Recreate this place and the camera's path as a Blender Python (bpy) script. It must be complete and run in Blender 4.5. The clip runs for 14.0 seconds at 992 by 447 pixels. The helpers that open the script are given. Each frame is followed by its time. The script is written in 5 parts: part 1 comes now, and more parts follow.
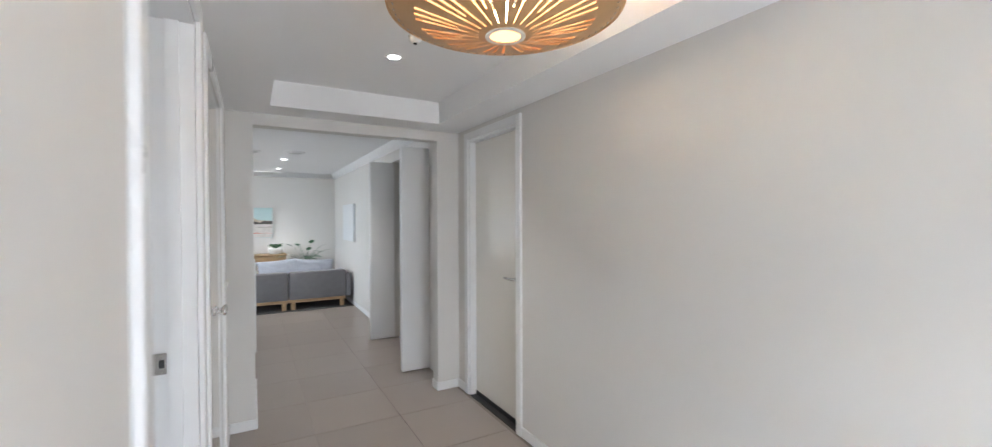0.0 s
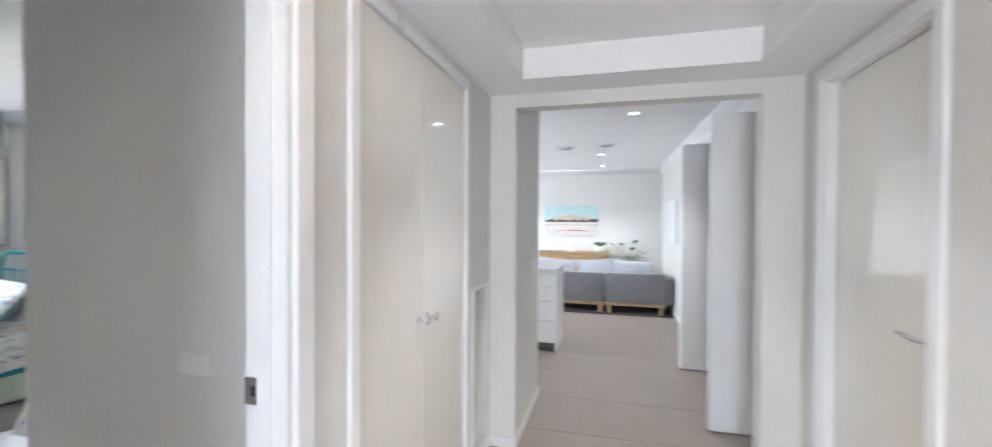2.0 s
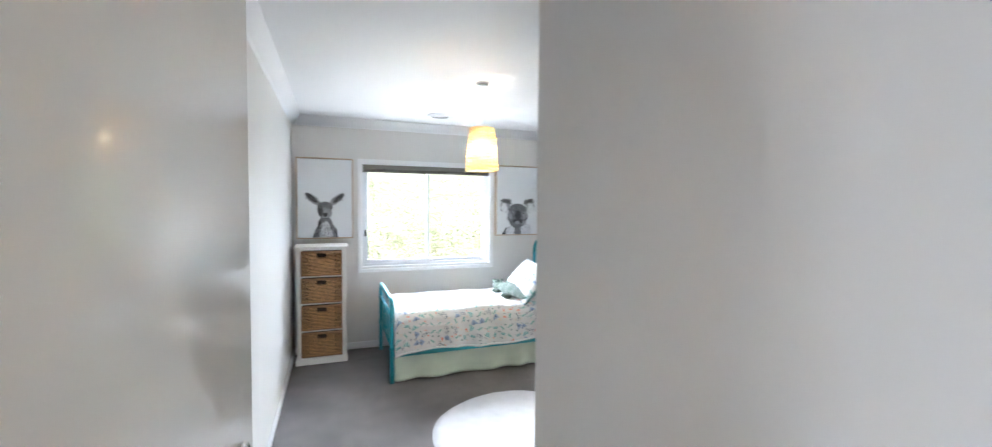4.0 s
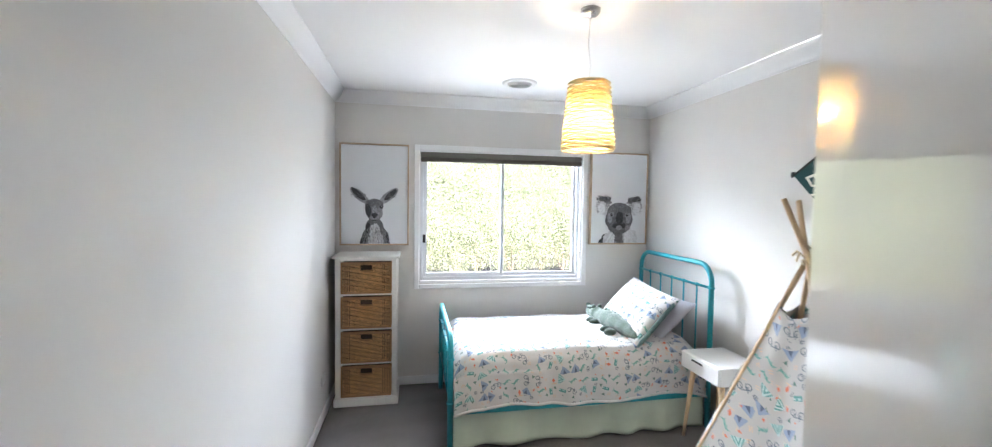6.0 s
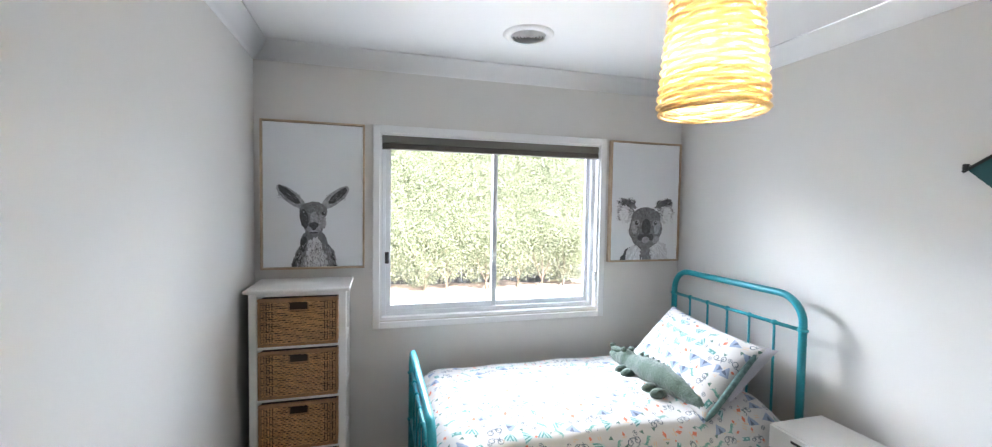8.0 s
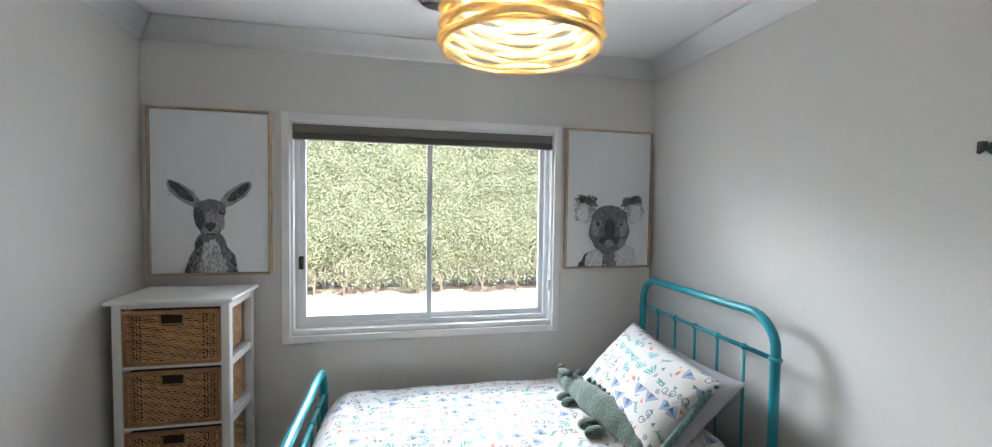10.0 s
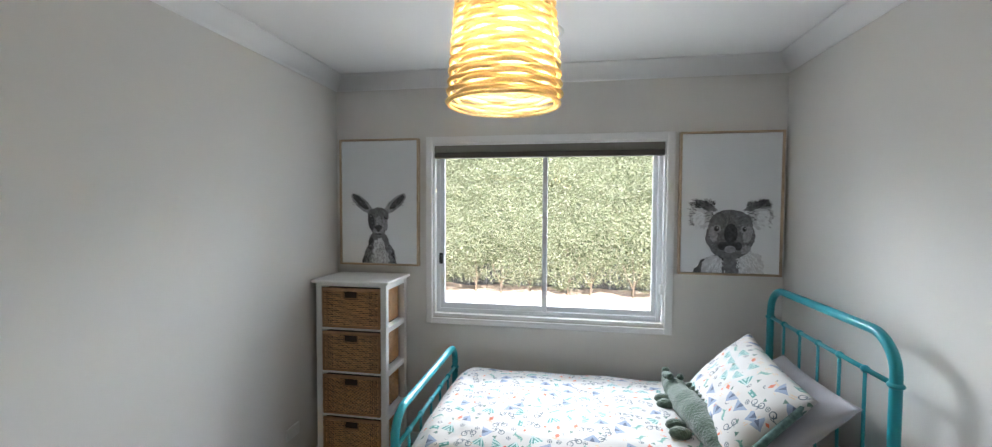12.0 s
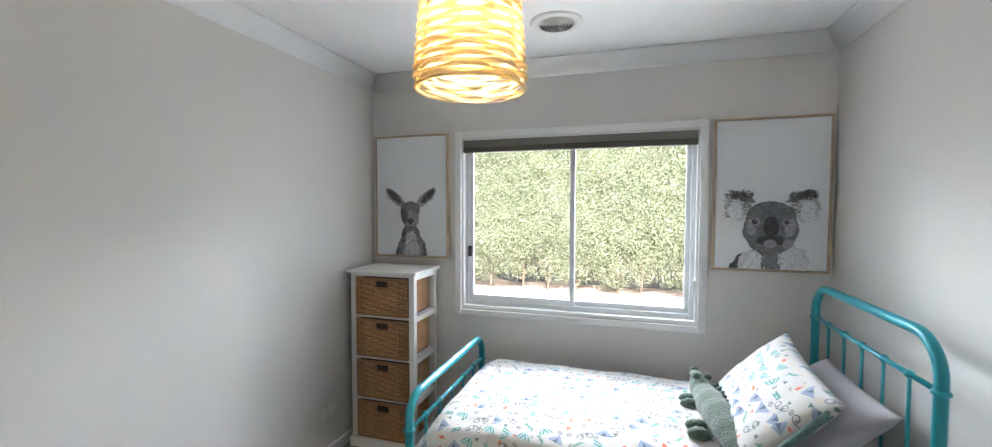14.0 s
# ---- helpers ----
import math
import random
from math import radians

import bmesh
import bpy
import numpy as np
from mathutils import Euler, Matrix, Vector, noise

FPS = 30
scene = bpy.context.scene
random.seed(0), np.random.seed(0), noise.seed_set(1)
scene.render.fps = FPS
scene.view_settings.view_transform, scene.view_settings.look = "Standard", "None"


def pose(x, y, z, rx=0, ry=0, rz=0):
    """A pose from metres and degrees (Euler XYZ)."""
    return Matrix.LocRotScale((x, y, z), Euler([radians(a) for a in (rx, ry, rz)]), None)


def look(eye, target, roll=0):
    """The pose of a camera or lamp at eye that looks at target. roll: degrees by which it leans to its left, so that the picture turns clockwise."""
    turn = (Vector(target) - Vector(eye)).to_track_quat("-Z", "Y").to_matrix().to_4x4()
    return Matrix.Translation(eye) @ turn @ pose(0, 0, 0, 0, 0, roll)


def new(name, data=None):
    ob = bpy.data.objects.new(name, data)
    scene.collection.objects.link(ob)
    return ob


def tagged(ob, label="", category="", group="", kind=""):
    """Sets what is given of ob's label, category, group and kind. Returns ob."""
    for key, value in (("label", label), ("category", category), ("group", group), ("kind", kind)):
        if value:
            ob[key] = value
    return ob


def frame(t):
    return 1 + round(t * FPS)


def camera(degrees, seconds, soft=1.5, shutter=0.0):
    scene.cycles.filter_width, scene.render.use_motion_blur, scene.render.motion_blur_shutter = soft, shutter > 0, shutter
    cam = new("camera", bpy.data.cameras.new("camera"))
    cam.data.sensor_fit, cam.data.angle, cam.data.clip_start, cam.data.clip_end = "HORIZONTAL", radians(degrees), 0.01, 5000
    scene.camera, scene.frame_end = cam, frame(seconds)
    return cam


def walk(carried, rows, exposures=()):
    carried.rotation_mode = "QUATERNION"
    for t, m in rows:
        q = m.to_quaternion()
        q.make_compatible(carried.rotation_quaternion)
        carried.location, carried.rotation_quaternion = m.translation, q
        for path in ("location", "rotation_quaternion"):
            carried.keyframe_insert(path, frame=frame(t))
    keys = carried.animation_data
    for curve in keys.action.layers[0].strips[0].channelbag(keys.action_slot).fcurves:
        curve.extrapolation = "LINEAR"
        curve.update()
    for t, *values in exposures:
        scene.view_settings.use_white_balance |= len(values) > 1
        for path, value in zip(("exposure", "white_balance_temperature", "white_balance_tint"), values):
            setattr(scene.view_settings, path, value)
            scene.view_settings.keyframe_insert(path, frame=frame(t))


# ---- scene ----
cam = camera(97.6, 14.0, soft=1.15, shutter=0.5)
PATH = [
    (0, (0.043, 0.107, 1.5), (1.023, 1.85, 1.474), -0.2),
    (0.5, (0.326, 0.338, 1.495), (0.993, 2.224, 1.466), -0.1),
    (1, (0.52, 0.592, 1.474), (0.829, 2.568, 1.448), 0.1),
    (1.5, (0.618, 0.789, 1.48), (0.596, 2.789, 1.451), 0.2),
    (2, (0.638, 0.941, 1.472), (0.126, 2.874, 1.445), 0.3),
    (2.5, (0.533, 1.064, 1.459), (-0.479, 2.789, 1.435), 0.3),
    (2.7, (0.47, 1.117, 1.467), (-0.717, 2.726, 1.442), 0.2),
    (3, (0.371, 1.19, 1.475), (-1.056, 2.59, 1.443), 0.3),
    (3.5, (0.187, 1.304, 1.482), (-1.52, 2.345, 1.438), 0.3),
    (4, (-0.114, 1.39, 1.524), (-1.986, 2.09, 1.446), 0.4),
    (4.2, (-0.221, 1.411, 1.53), (-2.125, 2.019, 1.449), 0.6),
    (6.3, (-1.405, 1.631, 1.53), (-3.37, 2.003, 1.442), 0.8),
    (6.5, (-1.519, 1.624, 1.534), (-3.478, 2.02, 1.444), 0.8),
    (7, (-1.803, 1.607, 1.544), (-3.748, 2.063, 1.45), 0.8),
    (7.5, (-2.061, 1.586, 1.557), (-3.988, 2.116, 1.469), 0.9),
    (8, (-2.266, 1.637, 1.558), (-4.191, 2.176, 1.474), 0.9),
    (8.5, (-2.403, 1.724, 1.565), (-4.329, 2.256, 1.484), 0.8),
    (8.7, (-2.45, 1.77, 1.565), (-4.376, 2.296, 1.486), 0.8),
    (10.8, (-2.492, 2.477, 1.528), (-4.486, 2.613, 1.455), 0.4),
    (11, (-2.458, 2.508, 1.524), (-4.456, 2.526, 1.461), 0.4),
    (11.5, (-2.319, 2.523, 1.547), (-4.308, 2.322, 1.474), 0.4),
    (12, (-2.216, 2.55, 1.569), (-4.186, 2.21, 1.493), 0.3),
    (12.5, (-2.18, 2.624, 1.553), (-4.126, 2.17, 1.479), 0.2),
    (13, (-2.176, 2.74, 1.535), (-4.099, 2.193, 1.459), 0.1),
    (13.5, (-2.186, 2.803, 1.53), (-4.096, 2.215, 1.453), 0.1),
    (14, (-2.245, 2.743, 1.534), (-4.152, 2.146, 1.452), 0.1),
]
walk(cam, [(t, look(eye, target, roll)) for t, eye, target, roll in PATH],
     [(0, 2.8, 6050, 10.5), (0.5, 2.98, 6000, 10.5), (1.5, 3.3, 5900, 11), (2.7, 3.52, 5850, 11), (4.2, 3.75, 5850, 12), (6.3, 3.45, 6050, 14), (7.5, 3.28, 6050, 14), (8.7, 3.05, 6050, 13),
      (10.8, 2.52, 6250, 11), (12, 2.52, 6250, 11), (14, 2.82, 6200, 12)])

# ---- light and exposure ----
def tex_nodes(m):
    return m.node_tree.nodes, m.node_tree.links


world = bpy.data.worlds.new("sky")
scene.world = world
world.use_nodes = True
wn, wl = world.node_tree.nodes, world.node_tree.links
sky = wn.new("ShaderNodeTexSky")
sky.sky_type, sky.sun_disc = "NISHITA", False
sky.sun_elevation, sky.sun_rotation = radians(48), radians(70)
wl.new(sky.outputs[0], wn["Background"].inputs[0])
wn["Background"].inputs[1].default_value = 0.15

sun = new("sun", bpy.data.lights.new("sun", "SUN"))
sun.data.energy, sun.data.angle, sun.data.color = 5.0, radians(0.5), (1.0, 0.95, 0.87)
sun_from = Vector((math.cos(radians(48)) * math.sin(radians(70)), math.cos(radians(48)) * math.cos(radians(70)), math.sin(radians(48))))
sun.matrix_world = look(sun_from * 40, (0, 0, 0))


def window_lamp(name, eye, target, w, h, power, colour):
    ob = new(name, bpy.data.lights.new(name, "AREA"))
    ob.data.shape, ob.data.size, ob.data.size_y = "RECTANGLE", w, h
    ob.data.energy, ob.data.color = power, colour
    ob.matrix_world = look(eye, target)
    return ob


# Added lamp, out of sight before the hedge top, standing in for sky light.
window_lamp("bedroom_sky_fill", (-8.6, 2.10, 3.30), (-3.2, 2.42, 1.2), 6.0, 1.2, 140, (0.93, 0.97, 1.0))
# Added lamp below sill level, filling the room in place of ground bounce.
window_lamp("path_bounce_fill", (-6.6, 2.388, 0.02), (-6.599, 2.388, 3.0), 5.0, 2.6, 27, (1.0, 0.98, 0.94))
window_lamp("entry_window_light", (0.775, -1.70, 0.62), (0.775, 2.2, 2.0), 1.2, 1.0, 5.2, (0.96, 0.98, 1.0))
window_lamp("living_window_light", (-3.98, 7.4, 1.3), (2, 7.4, 1.3), 4.0, 2.0, 8.0, (0.92, 0.97, 1.0))


def bulb_lamp(name, p, power, colour, size):
    ob = new(name, bpy.data.lights.new(name, "POINT"))
    ob.data.energy, ob.data.color, ob.data.shadow_soft_size = power, colour, size
    ob.location = p
    return ob


bulb_lamp("bedroom_pendant_light", (-3.134, 2.407, 1.91), 2.1, (1.0, 0.84, 0.56), 0.03)
bulb_lamp("hall_pendant_light", (0.75, 1.30, 2.215), 1.9, (1.0, 0.86, 0.68), 0.03)


def spot(name, p, power):
    ob = new(name, bpy.data.lights.new(name, "SPOT"))
    ob.data.energy, ob.data.color, ob.data.spot_size, ob.data.spot_blend, ob.data.shadow_soft_size = power, (1.0, 0.93, 0.84), radians(92), 0.7, 0.035
    ob.location = p
    return ob


DOWNLIGHTS = ((0.757, 2.556), (0.83, 5.05), (0.49, 7.6), (0.48, 9.05), (0.75, 0.1))
for dx, dy in DOWNLIGHTS:
    spot("downlight_beam", (dx, dy, 2.41), 10)


# ---- materials ----
def material(name, colour, rough=0.5, vary=0.06, scale=6.0, bump=0.0, bump_scale=60.0, metal=0.0, sheen=0.0, coat=0.0, spec=0.5, piece=0.0):
    m = bpy.data.materials.new(name)
    m.use_nodes = True
    n, l = tex_nodes(m)
    p = n["Principled BSDF"]
    p.inputs["Roughness"].default_value, p.inputs["Metallic"].default_value = rough, metal
    p.inputs["Sheen Weight"].default_value, p.inputs["Coat Weight"].default_value = sheen, coat
    p.inputs["Specular IOR Level"].default_value = spec
    c = n.new("ShaderNodeTexCoord")
    here = n.new("ShaderNodeNewGeometry").outputs["Position"] if piece else c.outputs["Object"]
    big = n.new("ShaderNodeTexNoise")
    big.inputs["Scale"].default_value, big.inputs["Detail"].default_value = scale, 6
    l.new(here, big.inputs["Vector"])
    hsv = n.new("ShaderNodeHueSaturation")
    hsv.inputs["Color"].default_value = (*colour, 1)
    mp = n.new("ShaderNodeMapRange")
    mp.inputs[1].default_value, mp.inputs[2].default_value = 0.25, 0.75
    mp.inputs[3].default_value, mp.inputs[4].default_value = 1 - vary, 1 + vary
    l.new(big.outputs[0], mp.inputs[0])
    value = mp.outputs[0]
    if piece:
        info = n.new("ShaderNodeObjectInfo")
        pr = n.new("ShaderNodeMapRange")
        pr.inputs[3].default_value, pr.inputs[4].default_value = 1 - piece, 1 + piece
        l.new(info.outputs["Random"], pr.inputs[0])
        mul = n.new("ShaderNodeMath")
        mul.operation = "MULTIPLY"
        l.new(value, mul.inputs[0])
        l.new(pr.outputs[0], mul.inputs[1])
        value = mul.outputs[0]
    l.new(value, hsv.inputs["Value"])
    l.new(hsv.outputs[0], p.inputs["Base Color"])
    rr = n.new("ShaderNodeMapRange")
    rr.inputs[3].default_value, rr.inputs[4].default_value = max(rough - 0.06, 0.02), min(rough + 0.06, 1)
    l.new(big.outputs[0], rr.inputs[0])
    l.new(rr.outputs[0], p.inputs["Roughness"])
    if bump:
        fine = n.new("ShaderNodeTexNoise")
        fine.inputs["Scale"].default_value, fine.inputs["Detail"].default_value = bump_scale, 5
        l.new(c.outputs["Object"], fine.inputs["Vector"])
        b = n.new("ShaderNodeBump")
        b.inputs["Strength"].default_value, b.inputs["Distance"].default_value = bump, 0.004
        l.new(fine.outputs[0], b.inputs["Height"])
        l.new(b.outputs[0], p.inputs["Normal"])
    return m


def wood(name, dark, light, stretch=(6, 6, 60), rough=0.5):
    m = material(name, light, rough)
    n, l = tex_nodes(m)
    p = n["Principled BSDF"]
    c = n.new("ShaderNodeTexCoord")
    mp = n.new("ShaderNodeMapping")
    mp.inputs["Scale"].default_value = stretch
    l.new(c.outputs["Object"], mp.inputs[0])
    t = n.new("ShaderNodeTexNoise")
    t.inputs["Scale"].default_value, t.inputs["Detail"].default_value, t.inputs["Distortion"].default_value = 1.0, 8, 0.6
    l.new(mp.outputs[0], t.inputs["Vector"])
    r = n.new("ShaderNodeValToRGB")
    r.color_ramp.elements[0].position, r.color_ramp.elements[1].position = 0.3, 0.7
    r.color_ramp.elements[0].color, r.color_ramp.elements[1].color = (*dark, 1), (*light, 1)
    l.new(t.outputs[0], r.inputs[0])
    l.new(r.outputs[0], p.inputs["Base Color"])
    b = n.new("ShaderNodeBump")
    b.inputs["Strength"].default_value, b.inputs["Distance"].default_value = 0.2, 0.002
    l.new(t.outputs[0], b.inputs["Height"])
    l.new(b.outputs[0], p.inputs["Normal"])
    return m


def glow(name, colour, strength):
    m = material(name, colour, 0.5)
    p = m.node_tree.nodes["Principled BSDF"]
    p.inputs["Emission Color"].default_value, p.inputs["Emission Strength"].default_value = (*colour, 1), strength
    return m


WALL = material("warm_grey_wall_paint", (0.685, 0.667, 0.638), 0.55, 0.025, 1.3, 0.12, 260)
CEIL = material("white_ceiling_paint", (0.85, 0.85, 0.85), 0.7, 0.02, 1.1, 0.08, 220)
TRIM = material("white_gloss_trim", (0.80, 0.80, 0.80), 0.3, 0.02, 3, 0.03, 120)
DOOR = material("cream_gloss_enamel", (0.78, 0.75, 0.69), 0.14, 0.02, 1.5, 0.015, 12, coat=1.0)
WHITE = material("white_paint", (0.78, 0.78, 0.77), 0.35, 0.03, 4, 0.05, 90)
CHALK = material("white_furniture_paint", (0.77, 0.76, 0.73), 0.42, 0.05, 9, 0.12, 60)
TILE = material("greige_porcelain_tile", (0.33, 0.285, 0.25), 0.33, 0.05, 1.6, piece=0.03)
GROUT = material("grey_grout", (0.265, 0.235, 0.21), 0.85, 0.1, 20)
STEEL = material("brushed_steel", (0.60, 0.60, 0.60), 0.25, 0.05, 20, metal=1.0)
CHROME = material("chrome", (0.75, 0.75, 0.75), 0.1, 0.02, 10, metal=1.0)
BLACK = material("black_plastic", (0.02, 0.02, 0.02), 0.4, 0.1, 20)
TEAL = material("teal_powder_coat", (0.02, 0.30, 0.36), 0.32, 0.02, 12)
SAGE = material("sage_green_cotton", (0.50, 0.56, 0.44), 0.85, 0.06, 8, 0.3, 300, sheen=0.2)
GREYLINEN = material("grey_cotton", (0.42, 0.41, 0.44), 0.85, 0.06, 10, 0.3, 260, sheen=0.2)
SOFA = material("grey_wool_upholstery", (0.155, 0.15, 0.155), 0.9, 0.08, 14, 0.5, 420, sheen=0.3)
SOFACUSH = material("pale_grey_cushion_cloth", (0.36, 0.38, 0.43), 0.9, 0.07, 12, 0.4, 380, sheen=0.2)
ALU = material("white_window_aluminium", (0.74, 0.76, 0.78), 0.3, 0.03, 8)
BLIND = material("taupe_blind_fabric", (0.19, 0.18, 0.155), 0.8, 0.05, 20, 0.2, 400)
VENTGREY = material("duct_shade_grey", (0.30, 0.29, 0.28), 0.6, 0.05, 20)
BLINDDARK = material("dark_taupe_blind_rail", (0.10, 0.092, 0.078), 0.6, 0.05, 20)
PENNANT = material("bottle_green_felt", (0.022, 0.075, 0.078), 0.95, 0.12, 30, 0.4, 500)
CREAM = material("cream_felt", (0.78, 0.76, 0.68), 0.9, 0.04, 20)
OAK = wood("oak_veneer", (0.27, 0.16, 0.075), (0.44, 0.29, 0.15), (4, 30, 40))
FRAMEWOOD = wood("pale_oak_frame", (0.40, 0.29, 0.19), (0.58, 0.45, 0.32), (30, 12, 12))
POLE = wood("pine_pole", (0.52, 0.36, 0.20), (0.70, 0.53, 0.33), (40, 40, 6))
LEGWOOD = wood("beech_leg", (0.55, 0.37, 0.20), (0.72, 0.52, 0.31), (50, 50, 8))
STONE = material("white_stone_worktop", (0.76, 0.75, 0.72), 0.25, 0.04, 12)
PAPER = material("print_paper", (0.74, 0.76, 0.78), 0.6, 0.015, 3)
PLASTIC = material("white_plastic", (0.78, 0.78, 0.77), 0.35, 0.02, 5)
LEAFDARK = material("houseplant_leaf", (0.03, 0.10, 0.04), 0.4, 0.3, 30)
POT = material("white_ceramic", (0.72, 0.72, 0.70), 0.3, 0.04, 10)
SOIL = material("garden_soil", (0.30, 0.23, 0.18), 0.95, 0.3, 7, 0.8, 60)
CONCRETE = material("pale_concrete", (0.50, 0.48, 0.45), 0.85, 0.08, 3, 0.3, 80)
FENCE = material("charcoal_fence_paint", (0.06, 0.06, 0.062), 0.7, 0.15, 6)
BARK = material("hedge_bark", (0.14, 0.10, 0.07), 0.9, 0.3, 30, 0.6, 90)
BRICK = material("brick_veneer", (0.32, 0.22, 0.17), 0.85, 0.2, 12, 0.4, 60)
LAMPON = glow("warm_lit_bulb", (1.0, 0.76, 0.42), 1.3)
HALLBULB = glow("bright_warm_bulb", (1.0, 0.80, 0.42), 4.5)
SLOTGLOW = glow("warm_slot_glow", (1.0, 0.66, 0.30), 0.3)
DOWNLIGHT = glow("lit_downlight", (1.0, 0.97, 0.92), 4)
FLOORDARK = material("charcoal_floor_sheet", (0.055, 0.052, 0.05), 0.95, 0.2, 20, 0.5, 200)
ROPE = material("cotton_rope", (0.70, 0.60, 0.42), 0.9, 0.1, 40)


def carpet():
    m = material("grey_loop_carpet", (0.135, 0.124, 0.118), 0.97, 0.34, 3.2, 0.9, 330, sheen=0.15)
    n, l = tex_nodes(m)
    hs = [x for x in n if x.type == "HUE_SAT"][0]
    c = n.new("ShaderNodeTexCoord")
    f = n.new("ShaderNodeTexNoise")
    f.inputs["Scale"].default_value, f.inputs["Detail"].default_value = 210, 3
    l.new(c.outputs["Object"], f.inputs["Vector"])
    r = n.new("ShaderNodeMapRange")
    r.inputs[1].default_value, r.inputs[2].default_value, r.inputs[3].default_value, r.inputs[4].default_value = 0.3, 0.7, 0.65, 1.35
    l.new(f.outputs[0], r.inputs[0])
    mul = n.new("ShaderNodeMath")
    mul.operation = "MULTIPLY"
    old = hs.inputs["Value"].links[0].from_socket
    l.new(old, mul.inputs[0])
    l.new(r.outputs[0], mul.inputs[1])
    l.new(mul.outputs[0], hs.inputs["Value"])
    return m


CARPET = carpet()


def wicker():
    m = material("honey_wicker", (0.56, 0.31, 0.135), 0.5, 0.35, 40, 0.3, 200)
    return m


WICKER = wicker()
WICKERDARK = material("dark_wicker_rim", (0.34, 0.18, 0.08), 0.55, 0.25, 25, 0.3, 200)
BASKETSHADE = material("basket_inside_shade", (0.03, 0.018, 0.01), 0.9, 0.1, 20)


def bronze_shade():
    m = material("pale_bronze_shade", (0.62, 0.38, 0.18), 0.42, 0.1, 12, 0.1, 60, metal=0.3)
    return m


BRONZE = bronze_shade()


def rattan_shade():
    m = bpy.data.materials.new("lit_rattan")
    m.use_nodes = True
    n, l = tex_nodes(m)
    n.remove(n["Principled BSDF"])
    d, t, mix = n.new("ShaderNodeBsdfDiffuse"), n.new("ShaderNodeBsdfTranslucent"), n.new("ShaderNodeMixShader")
    c = n.new("ShaderNodeTexCoord")
    f = n.new("ShaderNodeTexNoise")
    f.inputs["Scale"].default_value = 60
    l.new(c.outputs["Object"], f.inputs["Vector"])
    r = n.new("ShaderNodeValToRGB")
    r.color_ramp.elements[0].color, r.color_ramp.elements[1].color = (0.68, 0.55, 0.34, 1), (0.82, 0.71, 0.50, 1)
    l.new(f.outputs[0], r.inputs[0])
    l.new(r.outputs[0], d.inputs[0])
    l.new(r.outputs[0], t.inputs[0])
    mix.inputs[0].default_value = 0.5
    l.new(d.outputs[0], mix.inputs[1])
    l.new(t.outputs[0], mix.inputs[2])
    l.new(mix.outputs[0], n["Material Output"].inputs[0])
    return m


RATTAN = rattan_shade()


def leaf_material():
    m = bpy.data.materials.new("hedge_leaf")
    m.use_nodes = True
    n, l = tex_nodes(m)
    p = n["Principled BSDF"]
    g = n.new("ShaderNodeNewGeometry")
    r = n.new("ShaderNodeValToRGB")
    r.color_ramp.elements[0].color, r.color_ramp.elements[1].color = (0.10, 0.117, 0.056, 1), (0.315, 0.306, 0.215, 1)
    e = r.color_ramp.elements.new(0.55)
    e.color = (0.195, 0.21, 0.12, 1)
    l.new(g.outputs["Random Per Island"], r.inputs[0])
    l.new(r.outputs[0], p.inputs["Base Color"])
    p.inputs["Roughness"].default_value = 0.42
    t, mix = n.new("ShaderNodeBsdfTranslucent"), n.new("ShaderNodeMixShader")
    l.new(r.outputs[0], t.inputs[0])
    mix.inputs[0].default_value = 0.3
    l.new(p.outputs[0], mix.inputs[1])
    l.new(t.outputs[0], mix.inputs[2])
    l.new(mix.outputs[0], n["Material Output"].inputs[0])
    return m


LEAF = leaf_material()


def glass_material():
    m = bpy.data.materials.new("window_glass")
    m.use_nodes = True
    n, l = tex_nodes(m)
    p = n["Principled BSDF"]
    p.inputs["Base Color"].default_value = (0.96, 0.98, 0.97, 1)
    p.inputs["Roughness"].default_value, p.inputs["IOR"].default_value, p.inputs["Transmission Weight"].default_value = 0.0, 1.45, 1.0
    return m


GLASS = glass_material()


